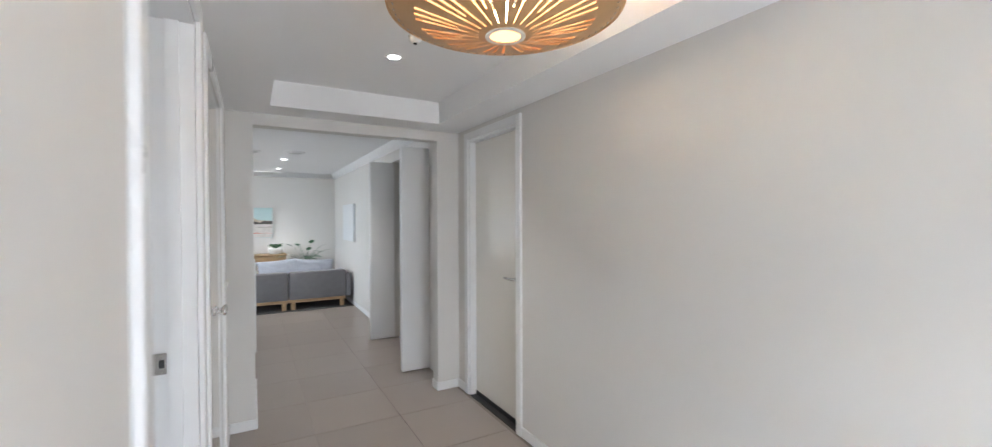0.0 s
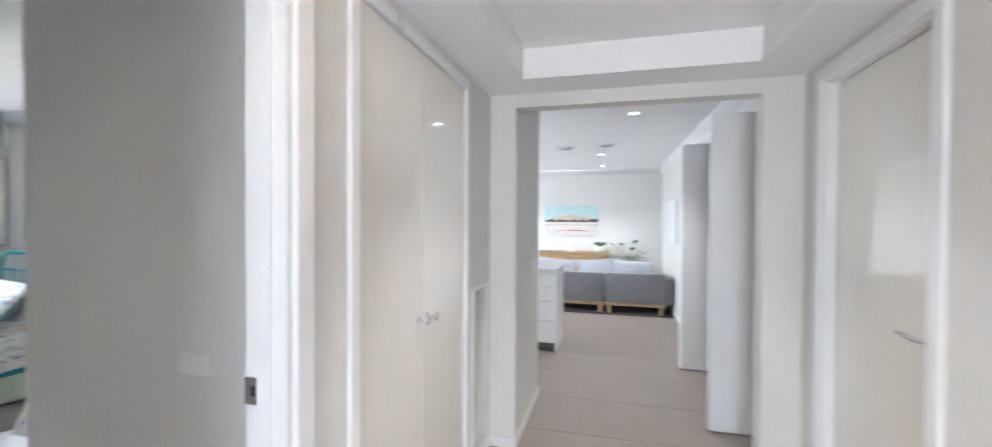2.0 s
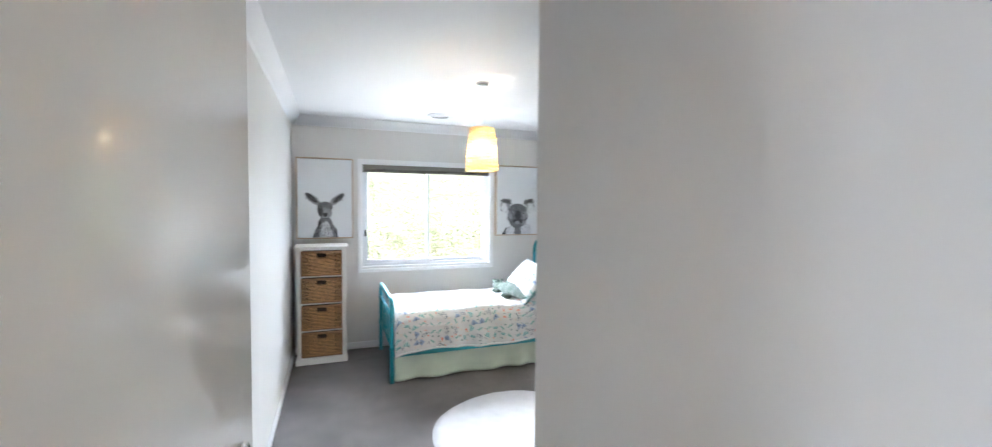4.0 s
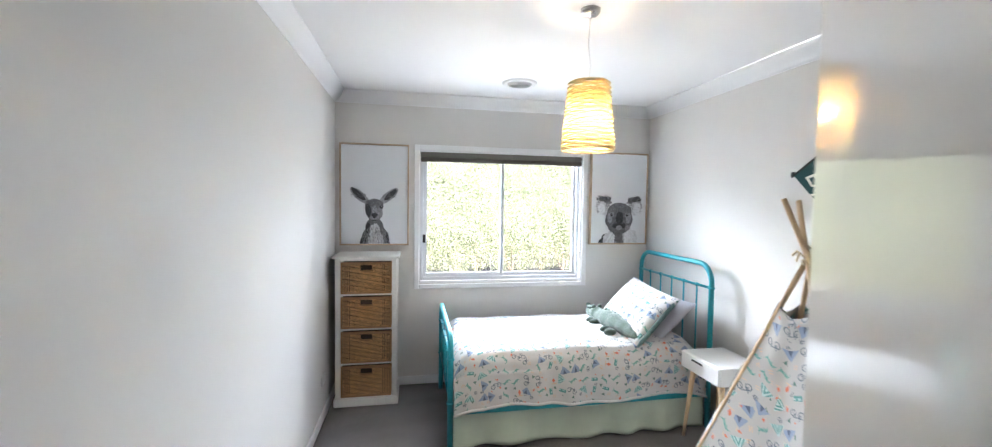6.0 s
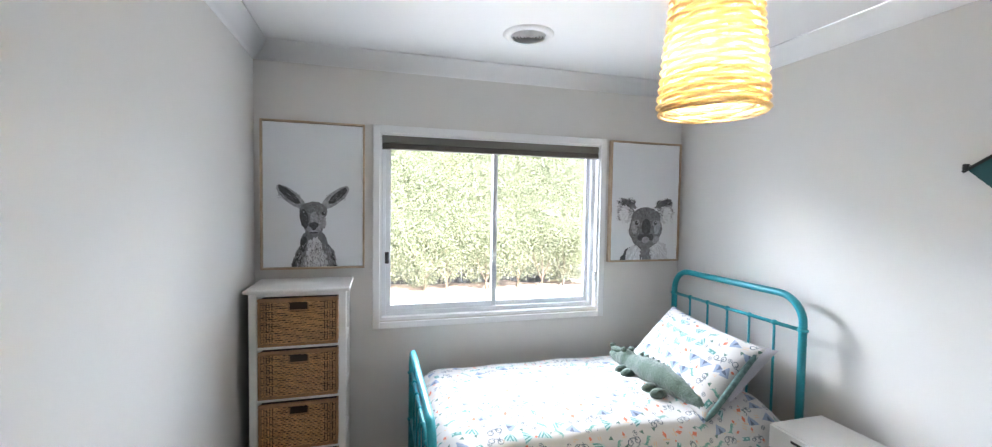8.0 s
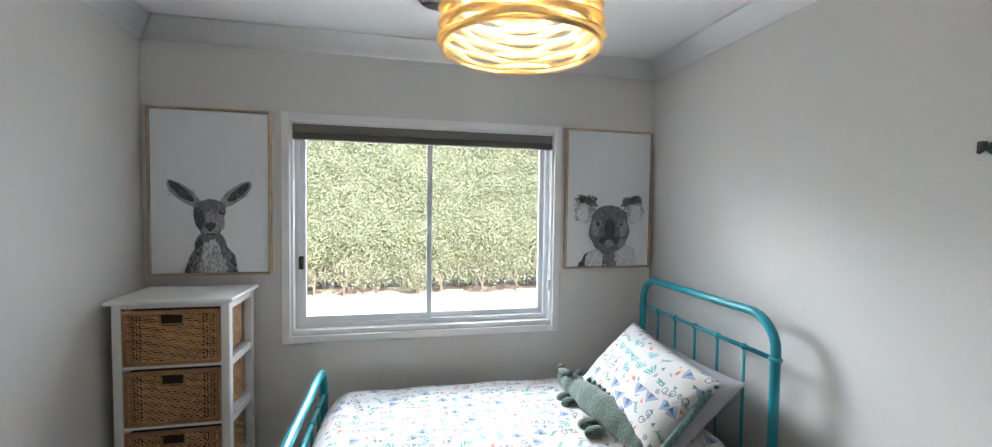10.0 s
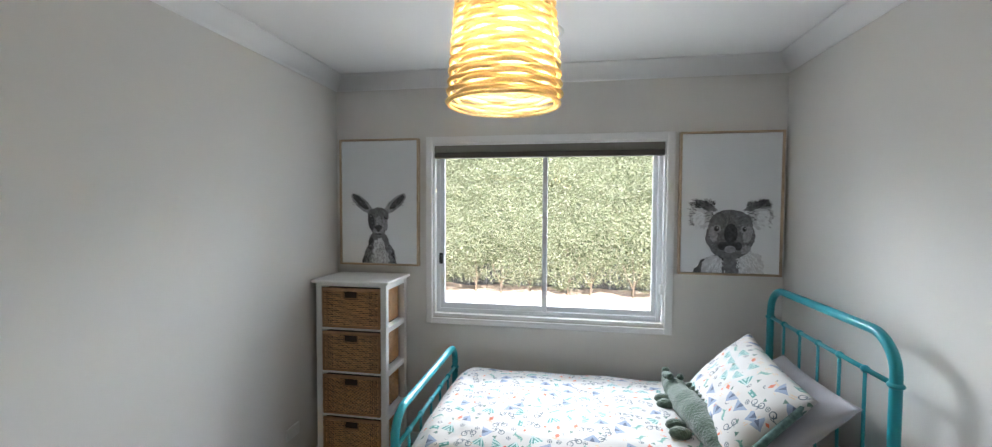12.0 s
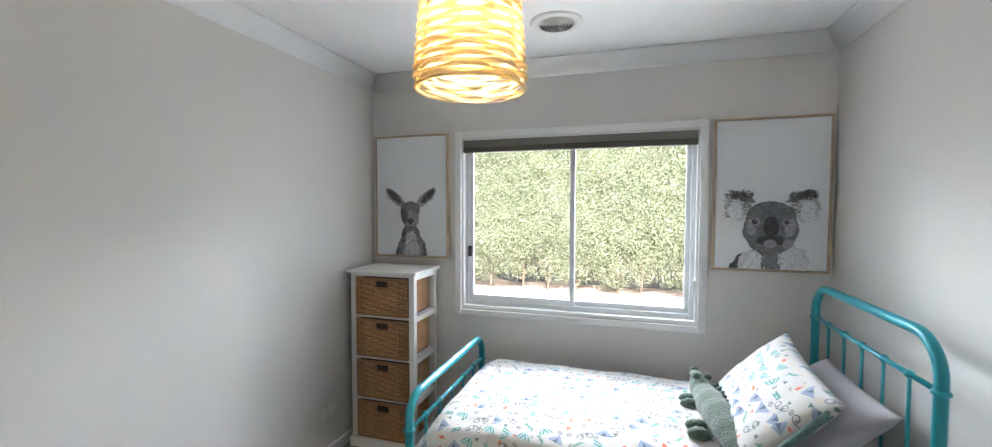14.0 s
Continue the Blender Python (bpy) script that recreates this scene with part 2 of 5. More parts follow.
def printed_cotton(name, ground):
    """White cotton with a scattered outdoor print: tents, bicycles, reptiles, vans, fires, compasses and leaves, one motif to a cell."""
    m = material(name, ground, 0.85, 0.02, 6, 0.25, 300, sheen=0.15)
    n, l = tex_nodes(m)
    p = n["Principled BSDF"]
    base = p.inputs["Base Color"].links[0].from_socket
    uv = n.new("ShaderNodeTexCoord").outputs["UV"]

    def op(kind, a, b=None, c=None):
        x = n.new("ShaderNodeMath")
        x.operation = kind
        for i, v in enumerate((a, b, c)):
            if isinstance(v, (int, float)):
                x.inputs[i].default_value = v
            elif v is not None:
                l.new(v, x.inputs[i])
        return x.outputs[0]

    def both(*some):
        out = some[0]
        for v in some[1:]:
            out = op("MULTIPLY", out, v)
        return out

    def either(*some):
        out = some[0]
        for v in some[1:]:
            out = op("MAXIMUM", out, v)
        return out

    def less(a, b):
        return op("LESS_THAN", a, b)

    def more(a, b):
        return op("GREATER_THAN", a, b)

    def near(a, at, d):
        return less(op("ABSOLUTE", op("SUBTRACT", a, at)), d)

    def mixed(f, a, b):
        x = n.new("ShaderNodeMix")
        x.data_type = "RGBA"
        l.new(f, x.inputs[0])
        for i, v in ((6, a), (7, b)):
            if isinstance(v, tuple):
                x.inputs[i].default_value = (*v, 1)
            else:
                l.new(v, x.inputs[i])
        return x.outputs[2]

    blue, navy, teal, pale = (0.24, 0.30, 0.42), (0.09, 0.12, 0.19), (0.10, 0.27, 0.25), (0.42, 0.56, 0.56)
    red, sand, green, ink, olive = (0.60, 0.16, 0.09), (0.60, 0.44, 0.30), (0.20, 0.37, 0.31), (0.10, 0.13, 0.16), (0.10, 0.18, 0.15)

    def layer(out, scale, seed, size, kinds, room=None):
        mp = n.new("ShaderNodeMapping")
        mp.inputs["Location"].default_value = (seed * 3.7, seed * 1.9, 0)
        mp.inputs["Scale"].default_value = (scale, -scale, 1)
        l.new(uv, mp.inputs[0])
        v = n.new("ShaderNodeTexVoronoi")
        v.voronoi_dimensions = "2D"
        v.inputs["Scale"].default_value, v.inputs["Randomness"].default_value = 1.0, 0.55
        l.new(mp.outputs[0], v.inputs["Vector"])
        sub = n.new("ShaderNodeVectorMath")
        sub.operation = "SUBTRACT"
        l.new(mp.outputs[0], sub.inputs[0])
        l.new(v.outputs["Position"], sub.inputs[1])
        rnd = n.new("ShaderNodeSeparateColor")
        l.new(v.outputs["Color"], rnd.inputs[0])
        pick, tilt = rnd.outputs[0], rnd.outputs[1]
        rot = n.new("ShaderNodeVectorRotate")
        rot.rotation_type = "Z_AXIS"
        l.new(sub.outputs[0], rot.inputs["Vector"])
        angle = op("ADD", op("MULTIPLY_ADD", tilt, 0.9, -0.45), op("MULTIPLY", more(rnd.outputs[2], 0.68), 1.5))
        l.new(angle, rot.inputs["Angle"])
        sep = n.new("ShaderNodeSeparateXYZ")
        l.new(rot.outputs[0], sep.inputs[0])
        x, y = op("DIVIDE", sep.outputs[0], size), op("DIVIDE", sep.outputs[1], size)
        ax, ay = op("ABSOLUTE", x), op("ABSOLUTE", y)
        rad = op("SQRT", op("ADD", op("MULTIPLY", x, x), op("MULTIPLY", y, y)))
        rough = n.new("ShaderNodeTexNoise")
        rough.inputs["Scale"].default_value, rough.inputs["Detail"].default_value = 9, 3
        l.new(mp.outputs[0], rough.inputs["Vector"])
        wob = op("MULTIPLY_ADD", rough.outputs[0], 0.7, -0.35)
        wedge = both(less(op("MULTIPLY_ADD", ax, 1.2, y), 0.75), more(y, -0.62))
        shapes = {}
        if "tent" in kinds:
            shapes["tent"] = wedge, mixed(less(op("MULTIPLY_ADD", ax, 2.6, y), 0.25), blue, navy)
        if "striped_tent" in kinds:
            stripe = more(op("SINE", op("MULTIPLY_ADD", ax, 15.0, op("MULTIPLY", y, 7.0))), 0.0)
            shapes["striped_tent"] = wedge, mixed(stripe, pale, teal)
        if "bicycle" in kinds:
            wx, wy = op("SUBTRACT", ax, 0.58), op("ADD", y, 0.2)
            wheel = near(op("SQRT", op("ADD", op("MULTIPLY", wx, wx), op("MULTIPLY", wy, wy))), 0.36, 0.06)
            bar = both(near(op("MULTIPLY_ADD", x, 0.15, y), 0.22, 0.05), less(ax, 0.5))
            post = both(near(op("MULTIPLY_ADD", y, 0.3, x), 0.5, 0.05), near(y, 0.12, 0.38))
            stay = both(near(op("ADD", ax, y), 0.30, 0.06), near(y, 0.0, 0.22))
            shapes["bicycle"] = either(wheel, bar, post, stay), ink
        if "reptile" in kinds:
            bend = op("SUBTRACT", y, op("MULTIPLY", op("SINE", op("MULTIPLY", x, 3.2)), 0.3))
            body = less(op("ADD", op("ABSOLUTE", bend), op("MULTIPLY", wob, 0.25)), op("MULTIPLY_ADD", ax, -0.26, 0.26))
            feet = both(near(ax, 0.3, 0.07), near(bend, -0.2, 0.22))
            shapes["reptile"] = both(either(body, feet), less(ax, 1.0)), mixed(more(wob, 0.02), green, teal)
        if "van" in kinds:
            hull = both(less(ax, 0.62), less(ay, 0.3))
            shapes["van"] = hull, mixed(both(near(y, 0.08, 0.1), near(op("SINE", op("MULTIPLY", x, 9.0)), 0.4, 0.6)), teal, pale)
        if "fire" in kinds:
            flame = less(op("ADD", op("MULTIPLY", ax, 1.7), op("ADD", op("ABSOLUTE", op("SUBTRACT", y, 0.1)), wob)), 0.52)
            logs = both(near(y, -0.5, 0.09), less(ax, 0.5))
            shapes["fire"] = either(flame, logs), mixed(logs, red, sand)
        if "compass" in kinds:
            shapes["compass"] = both(less(rad, 0.5), either(more(rad, 0.38), less(ax, 0.06), less(ay, 0.06))), ink
        if "pennant" in kinds:
            shapes["pennant"] = both(less(op("MULTIPLY_ADD", ax, 2.0, op("MULTIPLY", y, -1.0)), 0.45), less(y, 0.5)), olive
        if "words" in kinds:
            shapes["words"] = both(more(op("SINE", op("MULTIPLY", y, 13.0)), 0.25), less(ax, op("MULTIPLY_ADD", tilt, 0.3, 0.3)), less(ay, 0.5)), sand
        total = len(kinds)
        for i, kind in enumerate(kinds):
            mask, colour = shapes[kind]
            turn = both(mask, more(pick, i / total) if i else more(pick, -1.0), less(pick, (i + 1) / total + (0.01 if i == total - 1 else 0.0)))
            if room is not None:
                turn = both(turn, room)
            out = mixed(turn, out, colour)
        return out, more(v.outputs["Distance"], 0.37)

    out, room = layer(base, 13.5, 1, 0.45, ["tent", "bicycle", "reptile", "striped_tent", "van", "reptile", "bicycle", "tent", "fire"])
    out = layer(out, 19.0, 5, 0.40, ["fire", "words", "pennant", "compass", "words", "pennant", "fire", "compass"], room)[0]
    l.new(out, p.inputs["Base Color"])
    return m


PRINT = printed_cotton("printed_white_cotton", (0.54, 0.53, 0.515))
CANVAS = printed_cotton("printed_grey_canvas", (0.43, 0.42, 0.40))


def fluffy_rug():
    return material("white_shag", (0.50, 0.50, 0.515), 0.95, 0.08, 12, 1.0, 140, sheen=0.3)


SHAG = fluffy_rug()


def knit():
    m = material("green_corduroy_plush", (0.08, 0.125, 0.095), 0.95, 0.25, 60, 0.2, 200, sheen=0.4)
    n, l = tex_nodes(m)
    c = n.new("ShaderNodeTexCoord")
    w = n.new("ShaderNodeTexVoronoi")
    w.inputs["Scale"].default_value = 130
    l.new(c.outputs["Object"], w.inputs["Vector"])
    b = n.new("ShaderNodeBump")
    b.inputs["Strength"].default_value, b.inputs["Distance"].default_value, b.invert = 1.0, 0.004, True
    l.new(w.outputs["Distance"], b.inputs["Height"])
    l.new(b.outputs[0], n["Principled BSDF"].inputs["Normal"])
    return m


PLUSH = knit()


# ---- shape helpers ----
ORIGIN = {}


def link(name, bm, mat, smooth=False):
    me = bpy.data.meshes.new(name)
    bmesh.ops.recalc_face_normals(bm, faces=bm.faces)
    bm.to_mesh(me)
    bm.free()
    me.materials.append(mat)
    if smooth:
        for f in me.polygons:
            f.use_smooth = True
    return new(name, me)


def thing(name, at, label, category, group=""):
    """A top-level Empty at the base of a thing."""
    ob = new(name)
    ob.empty_display_size = 0.1
    ob.location = at
    ORIGIN[ob] = Vector(at)
    return tagged(ob, label, category, group)


def part(name, bm, mat, parent, label="", smooth=False):
    """One mesh under a thing or under a part, from a bmesh in world places."""
    o = ORIGIN.get(parent, Vector((0, 0, 0)))
    bm.transform(Matrix.Translation(-o))
    ob = link(name, bm, mat, smooth)
    ob.parent = parent
    ORIGIN[ob] = o
    return tagged(ob, label)


def single(name, bm, mat, label, category, group="", smooth=False, kind="", at=None):
    """A thing of one mesh."""
    at = Vector(at) if at is not None else Vector((0, 0, 0))
    bm.transform(Matrix.Translation(-at))
    ob = link(name, bm, mat, smooth)
    ob.location = at
    ORIGIN[ob] = at
    return tagged(ob, label, category, group, kind)


def structure(name, bm, mat, label, category="", smooth=False):
    ob = link(name, bm, mat, smooth)
    ORIGIN[ob] = Vector((0, 0, 0))
    return tagged(ob, label, category, kind="structure")


def box(x0, x1, y0, y1, z0, z1, bevel=0.0, into=None, seg=1):
    b = bmesh.new()
    bmesh.ops.create_cube(b, size=1)
    b.transform(Matrix.Translation(((x0 + x1) / 2, (y0 + y1) / 2, (z0 + z1) / 2)) @ Matrix.Diagonal((abs(x1 - x0), abs(y1 - y0), abs(z1 - z0), 1)))
    if bevel:
        bmesh.ops.bevel(b, geom=b.edges[:], offset=bevel, segments=seg, affect="EDGES", profile=0.5)
    return merge(into, b) if into else b


def merge(a, b):
    me = bpy.data.meshes.new("tmp")
    b.to_mesh(me)
    b.free()
    a.from_mesh(me)
    bpy.data.meshes.remove(me)
    return a


def turned(b, m):
    b.transform(m)
    return b


def tube(points, r, seg=12, closed=False):
    """A round bar along points; r a number or one radius a point."""
    pts = [Vector(p) for p in points]
    rs = r if isinstance(r, (list, tuple)) else [r] * len(pts)
    b = bmesh.new()
    rings = []
    up = None
    for i, p in enumerate(pts):
        if closed:
            t = (pts[(i + 1) % len(pts)] - pts[i - 1]).normalized()
        else:
            t = (pts[min(i + 1, len(pts) - 1)] - pts[max(i - 1, 0)]).normalized()
        if up is None:
            up = t.orthogonal().normalized()
        up = (up - t * up.dot(t)).normalized()
        side = t.cross(up)
        rings.append([b.verts.new(p + rs[i] * (math.cos(a) * up + math.sin(a) * side)) for a in (2 * math.pi * k / seg for k in range(seg))])
    n = len(rings)
    for i in range(n if closed else n - 1):
        for k in range(seg):
            b.faces.new((rings[i][k], rings[i][(k + 1) % seg], rings[(i + 1) % n][(k + 1) % seg], rings[(i + 1) % n][k]))
    if not closed:
        b.faces.new(rings[0][::-1])
        b.faces.new(rings[-1])
    return b


def lathe(profile, centre, seg=24, cap=True):
    """profile: (radius, z) from bottom to top, round a vertical axis through centre."""
    b = bmesh.new()
    cx, cy = centre
    rings = [[b.verts.new((cx + r * math.cos(2 * math.pi * k / seg), cy + r * math.sin(2 * math.pi * k / seg), z)) for k in range(seg)] for r, z in profile]
    for i in range(len(rings) - 1):
        for k in range(seg):
            b.faces.new((rings[i][k], rings[i][(k + 1) % seg], rings[i + 1][(k + 1) % seg], rings[i + 1][k]))
    if cap:
        b.faces.new(rings[0][::-1])
        b.faces.new(rings[-1])
    return b


def ball(p, r, sub=2):
    b = bmesh.new()
    bmesh.ops.create_icosphere(b, subdivisions=sub, radius=1)
    s = (r, r, r) if isinstance(r, (int, float)) else r
    b.transform(Matrix.Translation(p) @ Matrix.Diagonal((*s, 1)))
    return b


def sheet(nu, nv, place, uv=None):
    """A grid of nu x nv cells; place(u, v) gives the point, uv(u, v) the print's place."""
    b = bmesh.new()
    vs = [[b.verts.new(place(i / nu, j / nv)) for j in range(nv + 1)] for i in range(nu + 1)]
    lay = b.loops.layers.uv.new("UVMap") if uv else None
    for i in range(nu):
        for j in range(nv):
            f = b.faces.new((vs[i][j], vs[i + 1][j], vs[i + 1][j + 1], vs[i][j + 1]))
            if uv:
                for lp, (a, c) in zip(f.loops, ((i, j), (i + 1, j), (i + 1, j + 1), (i, j + 1))):
                    lp[lay].uv = uv(a / nu, c / nv)
    return b


def wall_x(x0, x1, y0, y1, z1, holes=(), z0=0.0):
    """A wall whose faces look along x, with rectangular holes (ya, yb, za, zb)."""
    b = bmesh.new()
    y = y0
    for ya, yb, za, zb in sorted(holes):
        if ya > y:
            box(x0, x1, y, ya, z0, z1, into=b)
        if za > z0:
            box(x0, x1, ya, yb, z0, za, into=b)
        if zb < z1:
            box(x0, x1, ya, yb, zb, z1, into=b)
        y = yb
    if y < y1:
        box(x0, x1, y, y1, z0, z1, into=b)
    return b


def wall_y(y0, y1, x0, x1, z1, holes=(), z0=0.0):
    b = wall_x(y0, y1, x0, x1, z1, holes, z0)
    b.transform(Matrix(((0, 1, 0, 0), (1, 0, 0, 0), (0, 0, 1, 0), (0, 0, 0, 1))))
    return b


def cornice_run(p, q, inward, z=2.42, d=0.085):
    """A coved cornice from p to q under a ceiling, its coving facing inward."""
    p, q, n = Vector((*p, z)), Vector((*q, z)), Vector((*inward, 0))
    prof = [(0, -d - 0.006), (0.006, -d - 0.006), (0.006, -d), (0.022, -d + 0.006), (0.048, -d + 0.026), (0.068, -d + 0.055), (0.076, -0.012), (0.084, -0.01), (0.084, 0), (0, 0)]
    b = bmesh.new()
    rings = [[b.verts.new(e + n * a + Vector((0, 0, c))) for a, c in prof] for e in (p, q)]
    for k in range(len(prof)):
        b.faces.new((rings[0][k], rings[0][(k + 1) % len(prof)], rings[1][(k + 1) % len(prof)], rings[1][k]))
    b.faces.new(rings[0])
    b.faces.new(rings[1][::-1])
    return b


# ---- the house: bedroom, hall, living room ----
CZ, SZ = 2.42, 2.25
structure("wall_west", wall_x(-5.12, -4.92, 0.8, 3.945, 2.6, [(1.668, 3.104, 0.858, 1.972)]), WALL, "warm grey painted bedroom wall round the window", "wall")
structure("wall_south", wall_y(0.8, 1.0, -4.92, -0.235, 2.6), WALL, "warm grey painted plaster bedroom wall", "wall")
structure("wall_north", wall_y(3.745, 3.945, -4.92, -0.9, 2.6), WALL, "warm grey painted plaster bedroom wall beside the bed", "wall")
structure("wall_nook", wall_y(2.0, 2.09, -1.37, -0.235, 2.6), WALL, "grey painted wall of the short bedroom entry with a switch", "wall")
structure("wall_robe", wall_x(-1.37, -1.27, 2.09, 3.745, 2.6, [(2.13, 3.35, 0.0, 2.08)]), WALL, "grey painted bedroom wall round a built-in wardrobe", "wall")
structure("wall_robe_back", wall_x(-0.75, -0.70, 2.09, 3.745, 2.6), WALL, "plain wall at the back of the wardrobe", "wall")
structure("wall_hall_west", wall_x(-0.235, -0.115, -1.6, 3.635, 2.6, [(0.985, 1.835, 0.0, 2.145), (2.115, 3.125, 0.0, 2.15), (3.275, 3.575, 0.10, 1.05)]), WALL, "warm grey hall wall with doorway and cupboard", "wall")
structure("wall_cupboard", wall_x(-0.72, -0.68, 2.1, 3.635, 2.6), WALL, "plain wall at the back of the hall cupboard", "wall")
structure("wall_hall_east", wall_x(1.645, 1.765, -1.6, 3.635, 2.6, [(2.655, 3.42, 0.0, 2.15)]), WALL, "warm grey painted plaster hall wall", "wall")
b = wall_y(3.635, 3.755, 0.055, 3.0, 2.6, [(0.055, 1.445, 0.0, 2.166)])
structure("wall_hall_end", b, WALL, "grey painted hall end wall with a wide opening", "wall")
structure("wall_passage", box(-0.9, 0.055, 3.635, 4.53, 0, 2.6), WALL, "thick grey painted wall beside the passage", "wall")
structure("wall_kitchen", wall_y(4.33, 4.53, -4.2, -0.9, 2.6), WALL, "grey painted kitchen wall", "wall")
structure("wall_living_west", wall_x(-4.2, -4.0, 4.53, 9.8, 2.6, [(5.4, 9.4, 0.3, 2.3)]), WALL, "grey painted living room wall with a wide window", "wall")
structure("wall_living_north", wall_y(9.8, 10.0, -4.2, 3.0, 2.6), WALL, "pale grey painted living room end wall", "wall")
structure("wall_living_east", wall_x(1.58, 1.70, 3.755, 9.8, 2.6, [(4.24, 5.50, 0.0, 2.2)]), WALL, "pale grey living room wall with a cupboard opening", "wall")
structure("wall_pantry", wall_x(2.3, 2.4, 3.755, 9.8, 2.6), WALL, "plain wall at the back of the pantry cupboard", "wall")
structure("wall_entry", wall_y(-1.8, -1.6, -0.235, 1.765, 2.6, [(0.1, 1.45, 0.05, 2.15)]), WALL, "grey painted entry wall with a glazed opening", "wall")
structure("wall_garage", wall_x(2.0, 2.1, 2.4, 3.635, 2.6), WALL, "plain wall behind the side door", "wall")

structure("ceiling_bedroom", box(-4.92, -0.235, 1.0, 3.745, CZ, 2.6), CEIL, "flat white painted bedroom ceiling", "ceiling")
structure("ceiling_living", box(-4.0, 2.3, 3.755, 9.8, CZ, 2.6), CEIL, "flat white painted living room ceiling", "ceiling")
b = box(-0.115, 0.155, -1.6, 3.635, SZ, 2.6)
for x0, x1, y0, y1 in ((1.35, 1.645, -1.6, 3.635), (0.155, 1.35, 3.35, 3.635), (0.155, 1.35, -1.6, -0.5)):
    box(x0, x1, y0, y1, SZ, 2.6, into=b)
structure("ceiling_hall", b, CEIL, "white hall ceiling border round a raised tray", "ceiling")
structure("ceiling_tray", box(0.155, 1.35, -0.5, 3.35, CZ, 2.6), CEIL, "white raised tray ceiling of the hall", "ceiling")
# Unseen slab added to block the sky; its edge sets the garden shadow.
structure("roof", box(-5.35, 3.2, -2.2, 10.4, 2.6, 2.72), BRICK, "unseen flat slab that closes the house against sky and sun", "roof")

floor = structure("floor_hall", box(-0.235, 3.0, -1.8, 10.0, -0.2, -0.006), GROUT, "grey grout bed under large floor tiles", "floor")
box_l = box(-4.2, -0.235, 4.33, 10.0, -0.2, -0.006)
floor_l = structure("floor_living", box_l, GROUT, "grey grout bed under living room tiles", "floor")
structure("carpet_bedroom", box(-4.92, -0.175, 0.98, 3.76, -0.2, 0.0), CARPET, "dark grey wall-to-wall loop pile carpet", "carpet")

for name, p, q, inward in (("cornice_west", (-4.92, 1.0), (-4.92, 3.745), (1, 0)), ("cornice_south", (-4.92, 1.0), (-0.235, 1.0), (0, 1)), ("cornice_north", (-4.92, 3.745), (-1.37, 3.745), (0, -1)),
                           ("cornice_robe", (-1.37, 2.0), (-1.37, 3.745), (-1, 0)), ("cornice_nook", (-1.37, 2.0), (-0.235, 2.0), (0, -1)),
                           ("cornice_living_north", (-4.0, 9.8), (1.58, 9.8), (0, -1)), ("cornice_living_east", (1.58, 3.755), (1.58, 9.8), (-1, 0)), ("cornice_living_west", (-4.0, 4.53), (-4.0, 9.8), (1, 0))):
    structure(name, cornice_run(p, q, inward), CEIL, "white coved plaster cornice under the ceiling", "cornice", True)


def skirting(name, x0, x1, y0, y1):
    structure(name, box(x0, x1, y0, y1, 0.0, 0.072, 0.004), TRIM, "low white painted skirting board", "baseboard")


skirting("baseboard_west", -4.92, -4.907, 1.0, 3.745)
skirting("baseboard_south", -4.9, -0.31, 1.0, 1.013)
skirting("baseboard_north", -4.9, -1.37, 3.732, 3.745)
skirting("baseboard_nook", -1.37, -0.31, 1.987, 2.0)
skirting("baseboard_corner", -1.383, -1.37, 1.987, 2.07)
skirting("baseboard_hall_west_1", -0.115, -0.102, 1.905, 2.045)
skirting("baseboard_hall_west_2", -0.115, -0.102, -1.6, 0.915)
skirting("baseboard_hall_west_3", -0.115, -0.102, 3.19, 3.635)
skirting("baseboard_hall_east_1", 1.632, 1.645, -1.6, 2.592)
skirting("baseboard_hall_east_2", 1.632, 1.645, 3.485, 3.635)
skirting("baseboard_end_1", -0.102, 0.066, 3.622, 3.635)
skirting("baseboard_end_2", 1.434, 1.632, 3.622, 3.635)
skirting("baseboard_end_3", 1.432, 1.445, 3.635, 3.755)
skirting("baseboard_passage", 0.055, 0.068, 3.635, 4.53)
skirting("baseboard_living_north", -4.0, 1.58, 9.787, 9.8)
skirting("baseboard_living_east", 1.567, 1.58, 5.57, 9.787)


# ---- doors and their frames ----
def casing_x(name, face, out, y0, y1, z1, w=0.066, t=0.018, bottom=True):
    """Architrave on a wall face at x = face, standing out by t in the direction out."""
    a, c = sorted((face, face + out * t))
    b = box(a, c, y0 - w, y0, 0, z1 + w, 0.004)
    box(a, c, y1, y1 + w, 0, z1 + w, 0.004, into=b)
    box(a, c, y0, y1, z1, z1 + w, 0.004, into=b)
    return structure(name, b, TRIM, "white painted timber architrave round the opening", "trim")


def jamb_x(name, x0, x1, y0, y1, z1, t=0.015):
    b = box(x0, x1, y0, y0 + t, 0, z1)
    box(x0, x1, y1 - t, y1, 0, z1, into=b)
    box(x0, x1, y0 + t, y1 - t, z1 - t, z1, into=b)
    return structure(name, b, TRIM, "white painted door jamb lining the opening", "trim")


def lever(parent, p, out, along, mat=CHROME):
    """A lever handle at p: rose, neck and bar."""
    p, out, along = Vector(p), Vector(out), Vector(along)
    b = tube([p, p + out * 0.01], 0.026, 20)
    merge(b, tube([p + out * 0.008, p + out * 0.05], 0.009, 12))
    merge(b, tube([p + out * 0.05 - along * 0.008, p + out * 0.052 + along * 0.05, p + out * 0.046 + along * 0.118], [0.010, 0.009, 0.007], 12))
    return part("handle", b, mat, parent, "chrome lever handle", True)


